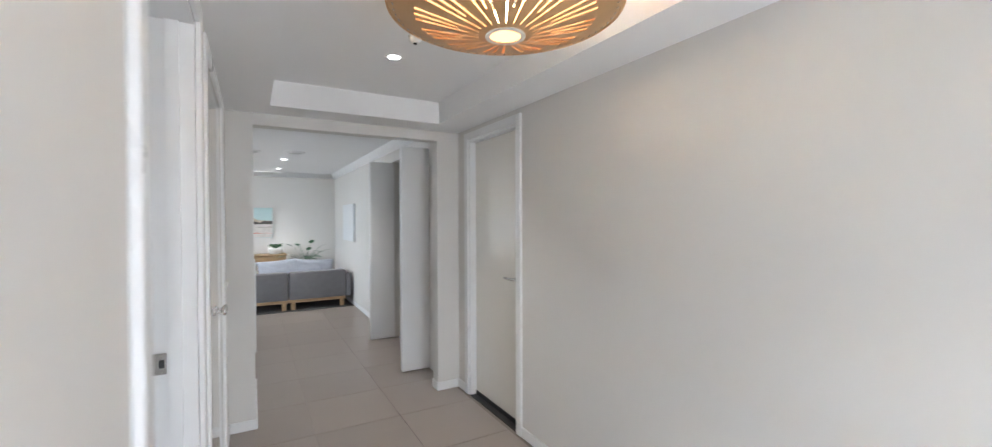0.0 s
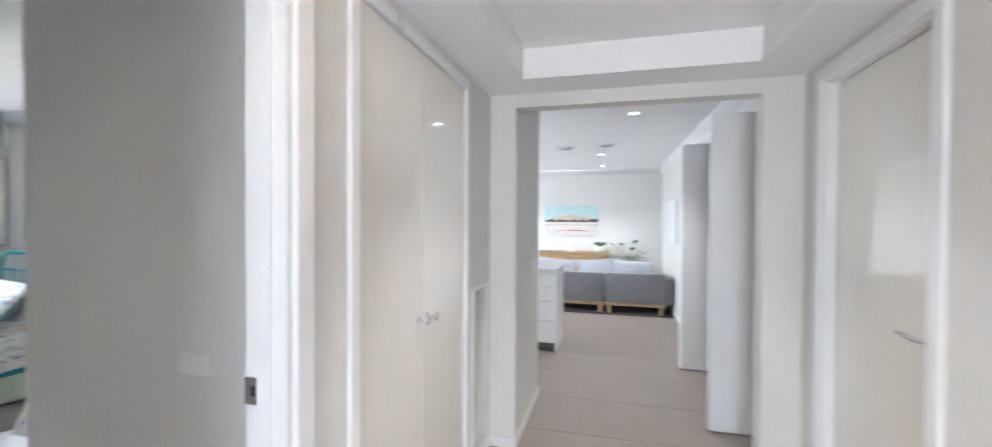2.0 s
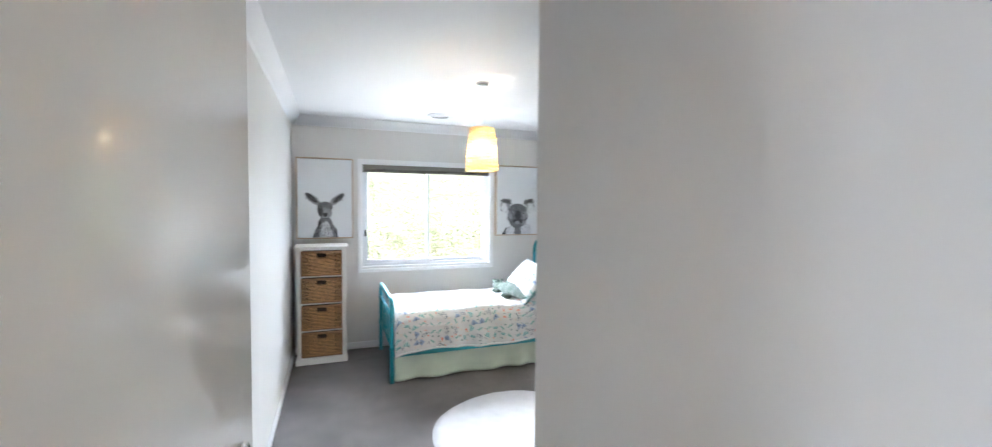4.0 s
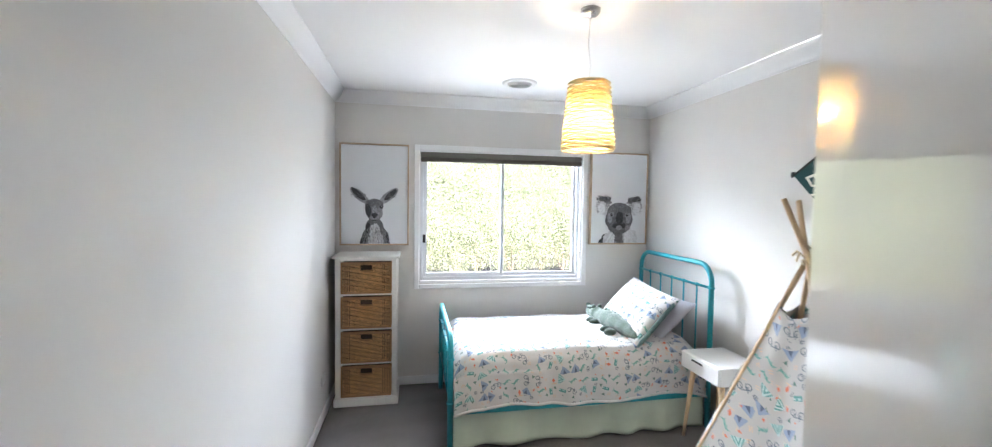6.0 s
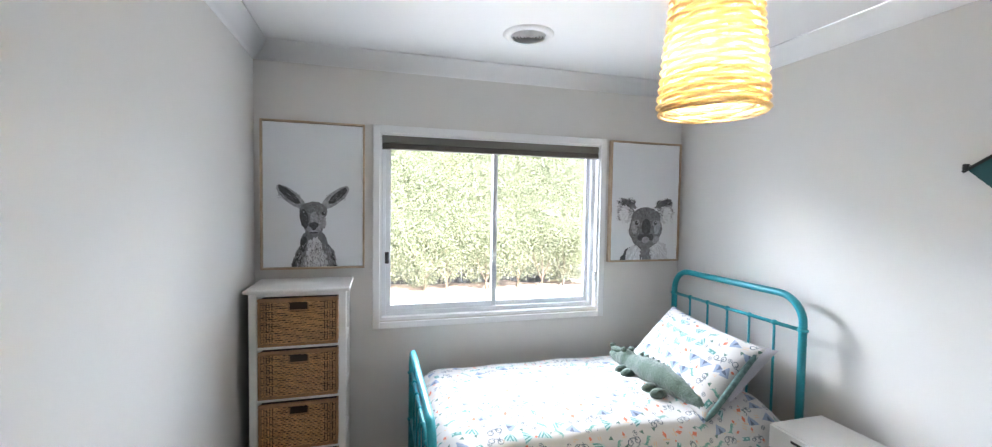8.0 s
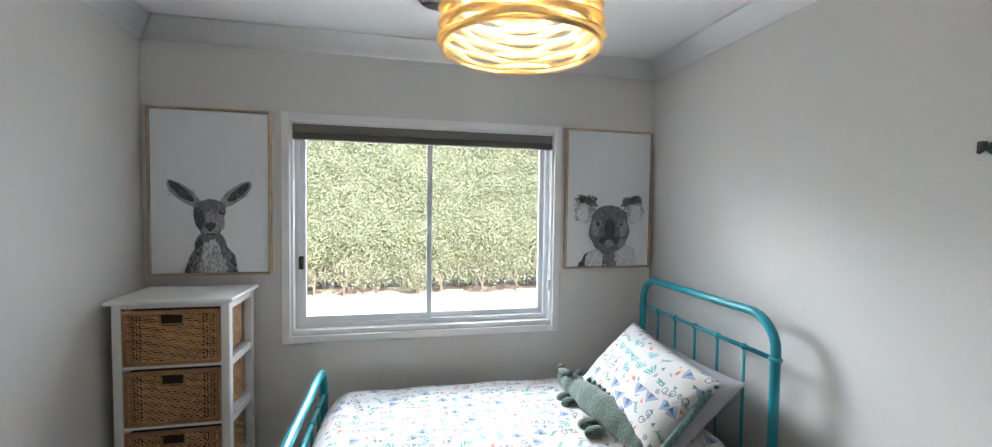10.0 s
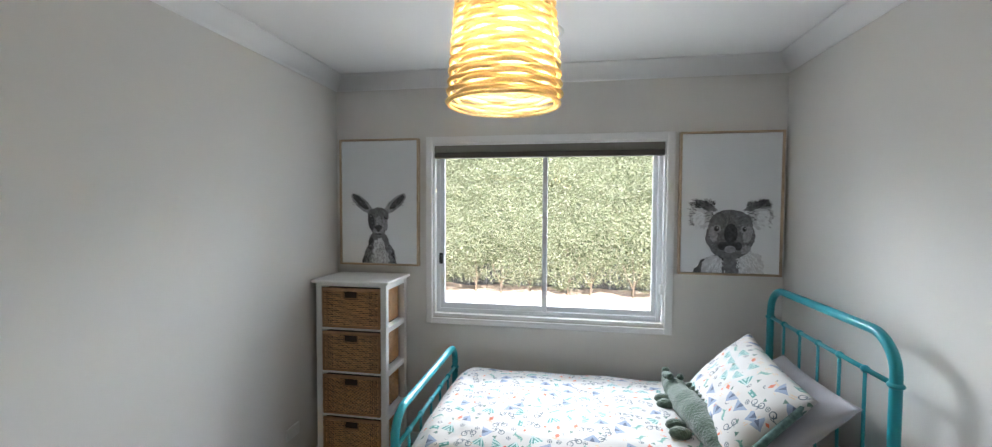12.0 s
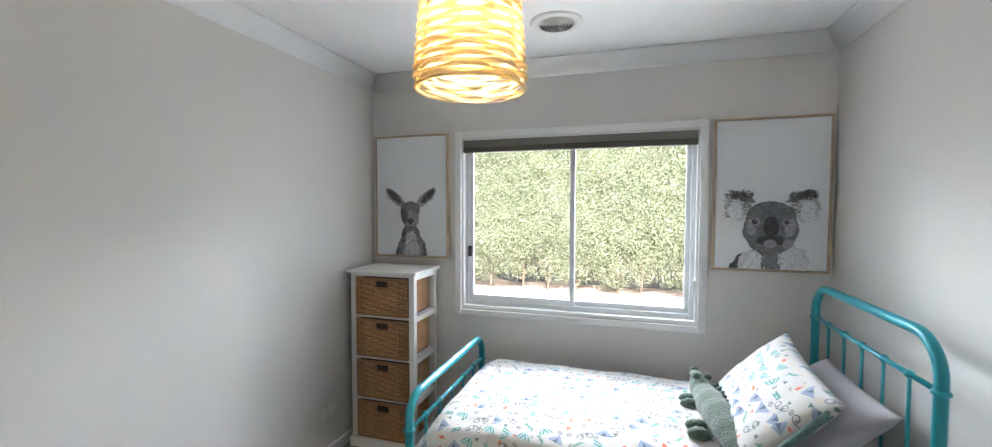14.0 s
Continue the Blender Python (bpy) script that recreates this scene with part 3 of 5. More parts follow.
casing_x("trim_bedroom_door", -0.115, 1, 0.985, 1.835, 2.145)
casing_x("trim_bedroom_door_inner", -0.235, -1, 0.985, 1.835, 2.145, 0.024)
jamb_x("jamb_bedroom_door", -0.2352, -0.1148, 0.985, 1.835, 2.145)
structure("jamb_stop", box(-0.192, -0.155, 1.808, 1.820, 0, 2.13), TRIM, "white door stop bead on the jamb", "trim")

# open bedroom door, hinged at the south jamb
hinge = Vector((-0.262, 1.065, 0))
leafdir = Vector((-0.978, 0.208, 0))
bed_door = thing("door_bedroom", (hinge.x, hinge.y, 0.008), "glossy cream bedroom door standing open into the room", "door")
bed_door["kind"] = "structure"
turn_m = Matrix.Translation(hinge) @ Matrix.Rotation(math.atan2(leafdir.y, leafdir.x), 4, "Z")
part("leaf", turned(box(-0.055, 0.775, -0.02, 0.018, 0.008, 2.12, 0.002), turn_m), DOOR, bed_door)
for sgn, off in ((1, 0.018), (-1, -0.02)):
    lever(bed_door, turn_m @ Vector((0.713, off, 1.085)), (turn_m.to_3x3() @ Vector((0, sgn, 0))), (turn_m.to_3x3() @ Vector((-1, 0, 0))))
part("latch_plate", turned(box(0.7745, 0.7765, -0.013, 0.011, 1.035, 1.135, 0.0005), turn_m), STEEL, bed_door, "steel latch face plate")
for z in (0.25, 1.85):
    part("hinge", turned(tube([(-0.059, -0.024, z), (-0.059, -0.024, z + 0.1)], 0.006, 10), turn_m), STEEL, bed_door, "steel butt hinge")

strike = thing("strike_plate", (-0.215, 1.82, 1.041), "worn steel strike plate let into the door jamb", "strike plate")
b = box(-0.237, -0.197, 1.8165, 1.8195, 1.007, 1.075, 0.001)
part("plate", b, STEEL, strike)
# No hole is cut; a black patch gives the latch hole's shade.
part("latch_hole_shade", box(-0.217, -0.203, 1.8155, 1.817, 1.028, 1.054), BLACK, strike, "black patch as the shade in the latch hole")
for z in (1.014, 1.068):
    part("screw", tube([(-0.21, 1.817, z), (-0.21, 1.8152, z)], 0.0035, 10), CHROME, strike, "small screw head")

# hall cupboard with two doors
casing_x("trim_cupboard", -0.115, 1, 2.115, 3.125, 2.15, 0.05, 0.016)
for i, (y0, y1, ky) in enumerate(((2.118, 2.604, 2.562), (2.6055, 3.122, 2.646))):
    d = thing("cupboard_door", (-0.125, (y0 + y1) / 2, 0.01), "glossy cream flush hall cupboard door with chrome knob", "door", "pair of cupboard doors")
    part("leaf", box(-0.145, -0.117, y0, y1, 0.01, 2.147, 0.002), DOOR, d)
    b = tube([(-0.117, ky, 1.055), (-0.112, ky, 1.055)], 0.017, 18)
    merge(b, tube([(-0.113, ky, 1.055), (-0.088, ky, 1.055)], 0.007, 12))
    merge(b, tube([(-0.090, ky, 1.055), (-0.082, ky, 1.055), (-0.070, ky, 1.055), (-0.066, ky, 1.055)], [0.008, 0.018, 0.019, 0.014], 18))
    part("knob", b, CHROME, d, "polished chrome knob", True)
b = box(-0.20, -0.19, 3.275, 3.575, 0.10, 1.05)
structure("recess_panel", b, WALL, "grey back of a low wall recess", "wall panel")
b = box(-0.19, -0.105, 3.255, 3.60, 1.05, 1.068, 0.003)
box(-0.19, -0.105, 3.255, 3.275, 0.075, 1.05, 0.003, into=b)
structure("trim_recess", b, TRIM, "white trim round the low wall recess", "trim")

# side door on the right of the hall
casing_x("trim_side_door", 1.645, -1, 2.655, 3.42, 2.15, 0.062, 0.018)
jamb_x("jamb_side_door", 1.6448, 1.7652, 2.655, 3.42, 2.15)
sd = thing("door_side", (1.72, 3.06, 0.012), "glossy cream flush side door with steel lever, shut", "door")
sd["kind"] = "structure"
part("leaf", box(1.70, 1.738, 2.674, 3.401, 0.035, 2.132, 0.002), DOOR, sd)
part("door_seal", box(1.694, 1.735, 2.674, 3.401, 0.004, 0.034), BLACK, sd, "black rubber draught seal")
lever(sd, (1.70, 2.735, 1.06), (-1, 0, 0), (0, 1, 0), STEEL)
b = tube([(1.70, 2.735, 0.975), (1.692, 2.735, 0.975)], 0.022, 18)
part("lock_rose", b, STEEL, sd, "round steel lock rose")
structure("threshold", box(1.645, 1.77, 2.672, 3.405, -0.006, 0.003), BLACK, "dark metal threshold strip under the side door", "threshold")

# entry glazing behind the start of the walk
ent = thing("window_entry", (0.775, -1.7, 0.05), "white framed glazed entry panel with clear panes", "window")
ent["kind"] = "structure"
b = box(0.1, 0.16, -1.74, -1.66, 0.05, 2.15)
for x0, x1, z0, z1 in ((1.39, 1.45, 0.05, 2.15), (0.16, 1.39, 0.05, 0.12), (0.16, 1.39, 2.08, 2.15), (0.745, 0.805, 0.12, 2.08)):
    box(x0, x1, -1.74, -1.66, z0, z1, into=b)
part("window_frame", b, TRIM, ent)
for x0, x1 in ((0.16, 0.745), (0.805, 1.39)):
    part("pane", box(x0, x1, -1.735, -1.73, 0.12, 2.08), GLASS, ent).visible_shadow = False

liv = thing("window_living", (-4.1, 7.4, 0.3), "wide white framed living room window", "window")
liv["kind"] = "structure"
b = box(-4.13, -4.07, 5.4, 5.46, 0.3, 2.3)
for y0, y1, z0, z1 in ((9.34, 9.4, 0.3, 2.3), (5.46, 9.34, 0.3, 0.36), (5.46, 9.34, 2.24, 2.3), (6.73, 6.77, 0.36, 2.24), (8.03, 8.07, 0.36, 2.24)):
    box(-4.13, -4.07, y0, y1, z0, z1, into=b)
part("window_frame", b, ALU, liv)
for y0, y1 in ((5.46, 6.73), (6.77, 8.03), (8.07, 9.34)):
    part("pane", box(-4.105, -4.1, y0, y1, 0.36, 2.24), GLASS, liv).visible_shadow = False

# bifold cupboard doors folded open in the passage
for y, s in ((4.215, 1), (5.53, -1)):
    d = thing("bifold_door", (1.44, y, 0.01), "white glossy bifold cupboard door folded open", "door", "folded bifold doors")
    part("panel", box(1.30, 1.60, y - 0.017, y + 0.017, 0.01, 2.19, 0.002), TRIM, d)
    part("panel", box(1.305, 1.60, y + s * 0.022 - 0.0, y + s * 0.056, 0.01, 2.19, 0.002), TRIM, d)

# wardrobe: three doors, one ajar
for y0, y1 in ((2.745, 3.345),):
    d = thing("wardrobe_door", (-1.36, (y0 + y1) / 2, 0.01), "glossy cream built-in wardrobe door, shut", "door")
    part("leaf", box(-1.372, -1.352, y0, y1, 0.01, 2.07, 0.002), DOOR, d)
d = thing("wardrobe_door", (-1.385, 2.10, 0.01), "glossy cream wardrobe door standing ajar", "door")
wm = Matrix.Translation((-1.39, 2.085, 0)) @ Matrix.Rotation(math.atan2(0.235, -0.49), 4, "Z")
part("leaf", turned(box(0.0, 0.56, -0.02, 0.0, 0.01, 2.07, 0.002), wm), DOOR, d)


# ---- bedroom window ----
win = thing("window_bedroom", (-4.99, 2.388, 0.85), "white aluminium sliding window with two clear panes", "window")
win["kind"] = "structure"
b = box(-5.12, -4.922, 1.668, 1.680, 0.858, 1.972)
for y0, y1, z0, z1 in ((3.092, 3.104, 0.858, 1.972), (1.680, 3.092, 0.858, 0.874), (1.680, 3.092, 1.960, 1.972)):
    box(-5.12, -4.922, y0, y1, z0, z1, into=b)
part("reveal", b, TRIM, win)
b = box(-5.03, -4.968, 1.680, 1.704, 0.874, 1.960, 0.002)
for y0, y1, z0, z1 in ((3.068, 3.092, 0.874, 1.960), (1.704, 3.068, 0.874, 0.902), (1.704, 3.068, 1.930, 1.960)):
    box(-5.03, -4.968, y0, y1, z0, z1, 0.002, into=b)
part("window_frame", b, ALU, win)


def sash(name, x, y0, y1, z0, z1, left, right, foot):
    b = box(x - 0.012, x + 0.012, y0, y0 + left, z0, z1, 0.002)
    box(x - 0.012, x + 0.012, y1 - right, y1, z0, z1, 0.002, into=b)
    box(x - 0.012, x + 0.012, y0 + left, y1 - right, z0, z0 + foot, 0.002, into=b)
    box(x - 0.012, x + 0.012, y0 + left, y1 - right, z1 - 0.03, z1, 0.002, into=b)
    s = part(name, b, ALU, win)
    part("pane", box(x - 0.002, x + 0.002, y0 + left - 0.004, y1 - right + 0.004, z0 + foot - 0.004, z1 - 0.026), GLASS, s).visible_shadow = False
    return s


sash("sash", -4.985, 1.704, 2.402, 0.902, 1.930, 0.028, 0.030, 0.036)
sash("sash", -5.012, 2.374, 3.068, 0.902, 1.930, 0.028, 0.026, 0.030)
b = box(-4.976, -4.958, 1.698, 1.722, 1.195, 1.265, 0.003)
box(-4.962, -4.948, 1.703, 1.717, 1.218, 1.25, 0.003, into=b)
part("latch", b, BLACK, win, "black sliding window latch")
wc = box(-4.92, -4.903, 1.626, 1.668, 0.812, 2.016, 0.003)
for y0, y1, z0, z1 in ((3.104, 3.148, 0.812, 2.016), (1.668, 3.104, 0.812, 0.85), (1.668, 3.104, 1.972, 2.016)):
    box(-4.92, -4.903, y0, y1, z0, z1, 0.003, into=wc)
structure("trim_window", wc, TRIM, "white painted window architrave", "trim")

bl = thing("roller_blind", (-4.96, 2.388, 1.87), "taupe roller blind wound up under the window head", "blind")
b = tube([(-4.944, 1.670, 1.935), (-4.944, 3.102, 1.935)], 0.022, 20)
box(-4.966, -4.922, 1.670, 3.102, 1.917, 1.962, 0.004, into=b)
part("roll", b, BLIND, bl, "rolled taupe fabric")
part("bottom_rail", box(-4.960, -4.922, 1.672, 3.100, 1.880, 1.915, 0.004), BLINDDARK, bl, "dark taupe bottom rail")
part("chain", tube([(-4.93, 3.086, 1.90), (-4.928, 3.087, 1.5), (-4.93, 3.086, 1.09)], 0.0018, 6), PLASTIC, bl, "thin white bead chain")
b = box(-4.936, -4.918, 3.078, 3.098, 1.05, 1.11, 0.003)
part("chain_guide", b, PLASTIC, bl, "white plastic chain guide")


# ---- garden behind the window ----
structure("ground", box(-120, 100, -110, 110, -0.5, -0.21), SOIL, "bare garden soil round the house", "ground")
structure("path_garden", box(-9.72, -5.12, -10, 16, -0.21, -0.02), CONCRETE, "pale concrete path beside the house", "path")
structure("soil_bed", sheet(10, 60, lambda u, v: (-9.72 - 1.0 * u, -9 + 22 * v, -0.03 + 0.09 * noise.noise((u * 5, v * 60, 2)) * (u > 0) + 0.05 * u)), SOIL, "brown soil of the hedge bed", "soil", True)
fence = thing("fence", (-10.6, 3, -0.1), "charcoal paling fence behind the hedge", "fence")
for k in range(34):
    y = -3.5 + k * 0.34
    part("fence_board", box(-10.65, -10.62 + 0.004 * (k % 2), y, y + 0.325, -0.15, 1.9), FENCE, fence)

rng = random.Random(7)


def hedge_face(y, z):
    return -9.85 + 0.14 * noise.noise((y * 1.1, z * 1.3, 4)) + 0.08 * noise.noise((y * 3.1, z * 3.3, 9)) - 0.30 * max(0, 1.0 - z) ** 1.6 - 0.20 * max(0, z - 1.0)


def hedge_foot(y):
    return 0.12 + 0.16 * noise.noise((y * 1.7, 3.3, 0.5)) + 0.10 * noise.noise((y * 5, 1.3, 0.5))


verts, faces = [], []
for k in range(150000):
    y = rng.uniform(-1.4, 5.8)
    z = rng.uniform(0.05, 3.3)
    if z < hedge_foot(y) + rng.uniform(-0.06, 0.10):
        continue
    if z < 1.15 and rng.random() < 0.5 * min(1.0, (1.15 - z) / 0.35) * (0.55 + 1.1 * noise.noise((y * 2.3, z * 2.3, 6))):
        continue
    depth = rng.random() ** 2 * (0.30 + 0.35 * max(0.0, min(1.0, (1.2 - z) / 0.5)))
    c = Vector((hedge_face(y, z) - depth + rng.uniform(0, 0.05), y, z))
    s = rng.uniform(0.011, 0.021)
    q = Euler((rng.uniform(-3.1, 3.1), rng.uniform(-1.0, 0.7), rng.uniform(-0.9, 0.9))).to_matrix()
    ax, ay, az = q @ Vector((0, 1, 0)), q @ Vector((0, 0, 1)), q @ Vector((1, 0, 0))
    n0 = len(verts)
    for a, d, h in ((-1, 0, 0), (-0.45, 0.52, 0.12), (0.45, 0.50, 0.10), (1, 0, -0.1), (0.45, -0.50, 0.10), (-0.45, -0.52, 0.12)):
        verts.append(c + s * (a * ax + d * ay + h * az))
    faces += [(n0, n0 + 1, n0 + 2, n0 + 3), (n0, n0 + 3, n0 + 4, n0 + 5)]
me = bpy.data.meshes.new("hedge_leaves")
me.from_pydata(verts, [], faces)
me.materials.append(LEAF)
hedge = thing("hedge", (-9.5, 2, 0), "tall clipped sunlit green hedge with small leaves", "hedge")
leaves = new("leaves", me)
leaves.parent, leaves.location = hedge, (9.5, -2, 0)
tagged(leaves, kind="stuff")
# Added backing sheet; its dark green stands in for shade between the leaves.
HEDGEBACK = material("hedge_inner_shade", (0.11, 0.13, 0.06), 0.9, 0.5, 18, 1.0, 40)
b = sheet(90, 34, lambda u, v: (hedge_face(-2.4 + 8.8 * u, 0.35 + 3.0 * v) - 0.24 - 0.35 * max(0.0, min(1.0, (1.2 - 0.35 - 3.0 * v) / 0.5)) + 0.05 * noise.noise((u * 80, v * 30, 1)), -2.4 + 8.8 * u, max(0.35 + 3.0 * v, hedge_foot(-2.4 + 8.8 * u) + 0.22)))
part("hedge_backing_sheet", b, HEDGEBACK, hedge, "dark backing sheet for the shade inside the hedge")
for k in range(15):
    y = -1.9 + k * 0.55 + rng.uniform(-0.15, 0.15)
    x = -10.08 + rng.uniform(-0.1, 0.08)
    b = tube([(x, y, -0.04), (x + 0.01, y + 0.02, 0.3), (x - 0.02, y - 0.02, 0.8)], [0.02, 0.017, 0.010], 8)
    for s in (-1, 1):
        merge(b, tube([(x, y, 0.15), (x + 0.03, y + s * 0.12, 0.4), (x, y + s * 0.2, 0.7)], [0.014, 0.011, 0.006], 6))
    part("trunk", b, BARK, hedge, "thin brown stem")


# ---- bedroom things ----
def drawer_tower():
    """White timber tower with four wicker baskets, open at the sides."""
    x0, x1, y0, y1 = -4.888, -4.57, 1.055, 1.500
    t = thing("drawer_tower", ((x0 + x1) / 2, (y0 + y1) / 2, 0), "white painted timber tower with four honey wicker drawers", "drawers")
    part("top", box(x0 - 0.012, x1 + 0.022, y0 - 0.02, y1 + 0.02, 1.114, 1.133, 0.006, seg=2), CHALK, t)
    part("plinth", box(x0 - 0.004, x1 + 0.012, y0 - 0.012, y1 + 0.012, 0.0, 0.06, 0.005), CHALK, t)
    for px in (x0, x1 - 0.036):
        for py in (y0, y1 - 0.036):
            part("post", box(px, px + 0.036, py, py + 0.036, 0.06, 1.114, 0.003), CHALK, t)
    zs = [0.072, 0.331, 0.592, 0.853]
    for z in zs:
        part("shelf", box(x0 + 0.004, x1 - 0.004, y0 + 0.004, y1 - 0.004, z - 0.016, z - 0.004, 0.002), CHALK, t)
    for z in zs[1:] + [1.112]:
        part("rail", box(x1 - 0.03, x1 - 0.002, y0 + 0.036, y1 - 0.036, z - 0.017, z - 0.001, 0.002), CHALK, t)
        for py in (y0 + 0.003, y1 - 0.027):
            part("side_rail", box(x0 + 0.036, x1 - 0.036, py, py + 0.024, z - 0.034, z - 0.001, 0.002), CHALK, t)
    for z in zs:
        basket(t, x0 + 0.03, x1 + 0.002, y0 + 0.039, y1 - 0.039, z - 0.003, z + 0.238)
    return t


def basket(t, x0, x1, y0, y1, z0, z1):
    """A woven basket: stakes, wavy weavers, a stiff rim and a hand hole."""
    holey0, holey1, holez0, holez1 = (y0 + y1) / 2 - 0.042, (y0 + y1) / 2 + 0.042, z1 - 0.062, z1 - 0.030
    # Solid near-black core: the basket's inner shade is put into its colour.
    inner = box(x0 + 0.008, x1 - 0.010, y0 + 0.008, y1 - 0.008, z0 + 0.004, z1 - 0.012)
    body = part("basket", inner, BASKETSHADE, t, "honey wicker drawer basket")
    b = bmesh.new()
    rows = 24
    h = (z1 - z0 - 0.03) / rows
    slits = [y0 + 0.026 + 0.0125 * k for k in range(4)] + [y1 - 0.0635 + 0.0125 * k for k in range(4)]
    for r in range(rows):
        z = z0 + 0.012 + r * h
        cuts = [y0 + 0.012] + ([q for q in slits] if r % 6 else []) + [y1 - 0.012]
        runs = [(p + 0.0028, q - 0.0028) for p, q in zip(cuts, cuts[1:])]
        if z + h > holez0 and z < holez1:
            runs = [s for p, q in runs for s in ((p, min(q, holey0)), (max(p, holey1), q)) if s[1] - s[0] > 0.003]
        for p, q in runs:
            n = max(1, int((q - p) / 0.0045))
            pts = []
            for k in range(n + 1):
                y = p + (q - p) * k / n
                ph = math.sin((y - y0) / (y1 - y0) * math.pi * 30 + (0 if r % 2 else math.pi))
                pts.append((x1 - 0.005 + 0.0036 * ph, y, z + h / 2 + 0.0016 * math.sin(y * 40 + r * 1.7)))
            merge(b, tube(pts, h * 0.46, 4))
    part("front_weave", b, WICKER, body)
    b = bmesh.new()
    for r in range(rows):
        z = z0 + 0.012 + r * h
        pts = []
        for k in range(37):
            x = x0 + 0.012 + (x1 - x0 - 0.03) * k / 36
            pts.append((x, y1 - 0.005 + 0.0036 * math.sin(k / 36 * math.pi * 18 + (0 if r % 2 else math.pi)), z + h / 2))
        merge(b, tube(pts, h * 0.46, 4))
    part("side_weave", b, WICKER, body)
    rim = bmesh.new()
    e = 0.012
    box(x1 - 0.012, x1 + 0.003, y0, y1, z1 - 0.024, z1 - 0.004, 0.004, into=rim)
    box(x1 - 0.012, x1 + 0.002, y0, y1, z0, z0 + e, 0.003, into=rim)
    for y in (y0, y1 - e):
        box(x1 - 0.012, x1 + 0.002, y, y + e, z0 + e, z1 - 0.024, 0.003, into=rim)
    for y in (y0 + 0.03, y1 - 0.036):
        for k in range(2):
            box(x1 - 0.004, x1 + 0.001, y + k * 0.006 - 0.003, y + k * 0.006 - 0.0005, z0 + e, z1 - 0.024, into=rim)
    box(x0 + 0.01, x1 - 0.012, y1 - 0.008, y1 + 0.002, z1 - 0.022, z1 - 0.006, 0.003, into=rim)
    part("rim", rim, WICKERDARK, body, "darker bound wicker edge")
    b = bmesh.new()
    for y in (holey0 - 0.005, holey1):
        box(x1 - 0.004, x1 + 0.004, y, y + 0.005, holez0, holez1, into=b)
    box(x1 - 0.004, x1 + 0.004, holey0 - 0.005, holey1 + 0.005, holez0 - 0.005, holez0, into=b)
    part("hand_hole", b, WICKERDARK, body, "bound edge of the hand hole")


drawer_tower()


def bed_end(t, name, y, top, rail, low, x0, x1, spindles):
    """A bent tube bed end with collars, cross rails and thin spindles."""
    r = 0.13 if top > 1 else 0.10
    pts = [(x0, y, 0.0), (x0, y, top - r)]
    for k in range(1, 8):
        a = math.pi / 2 * k / 8
        pts.append((x0 + r - r * math.cos(a), y, top - r + r * math.sin(a)))
    pts += [(x0 + r, y, top), (x1 - r, y, top)]
    for k in range(1, 8):
        a = math.pi / 2 * k / 8
        pts.append((x1 - r + r * math.sin(a), y, top - r + r * math.cos(a)))
    pts += [(x1, y, top - r), (x1, y, 0.0)]
    e = part(name, tube(pts, 0.0185, 16), TEAL, t, smooth=True)
    for z in (rail, low):
        part("cross_rail", tube([(x0, y, z), (x1, y, z)], 0.0095, 12), TEAL, e, smooth=True)
        for x in (x0, x1):
            part("collar", ball((x, y, z), (0.026, 0.026, 0.014)), TEAL, e, smooth=True)
    for k in range(spindles):
        x = x0 + (x1 - x0) * (k + 1) / (spindles + 1)
        part("spindle", tube([(x, y, low), (x, y, rail)], 0.0065, 10), TEAL, e, smooth=True)
        part("collar", ball((x, y, rail), (0.016, 0.016, 0.015)), TEAL, e, smooth=True)
    return e


BX0, BX1, BY0, BY1 = -4.80, -3.865, 1.850, 3.635
bed = thing("bed", ((BX0 + BX1) / 2, (BY0 + BY1) / 2, 0), "teal tubular metal single bed against the wall", "bed")
bed_end(bed, "headboard", BY1, 1.135, 0.975, 0.47, BX0, BX1, 5)
bed_end(bed, "footboard", BY0, 0.715, 0.575, 0.30, BX0, BX1, 5)
for x in (BX0, BX1):
    part("side_rail", box(x - 0.012, x + 0.012, BY0, BY1, 0.225, 0.265, 0.003), TEAL, bed)
mat = thing("mattress", (-4.335, 2.73, 0.26), "plain white single mattress under the quilt", "mattress")
part("body", box(-4.785, -3.89, 1.885, 3.60, 0.26, 0.53, 0.05, seg=3), WHITE, mat, smooth=True)


def valance_point(u, v):
    y = 1.87 + (3.60 - 1.87) * u
    z = 0.245 - 0.228 * v
    x = -3.868 + 0.022 * v * math.sin(u * 31 + 1.3 * math.sin(u * 9)) + 0.012 * v
    return (x, y, z)


val = single("bed_valance", sheet(110, 8, valance_point), SAGE, "pale sage green valance hanging below the bed rail", "valance", smooth=True, at=(-3.87, 2.7, 0.017))
sol = val.modifiers.new("thickness", "SOLIDIFY")
sol.thickness = 0.003

# quilt: over the mattress, hanging down the open side
QP = [(-4.80, 0.43), (-4.81, 0.50), (-4.795, 0.56), (-4.755, 0.595), (-4.66, 0.612), (-4.45, 0.622), (-4.2, 0.622), (-4.02, 0.612), (-3.92, 0.588), (-3.862, 0.545), (-3.836, 0.48), (-3.826, 0.40), (-3.822, 0.33), (-3.818, 0.272)]
QL = [0.0]
for a, c in zip(QP, QP[1:]):
    QL.append(QL[-1] + math.hypot(c[0] - a[0], c[1] - a[1]))


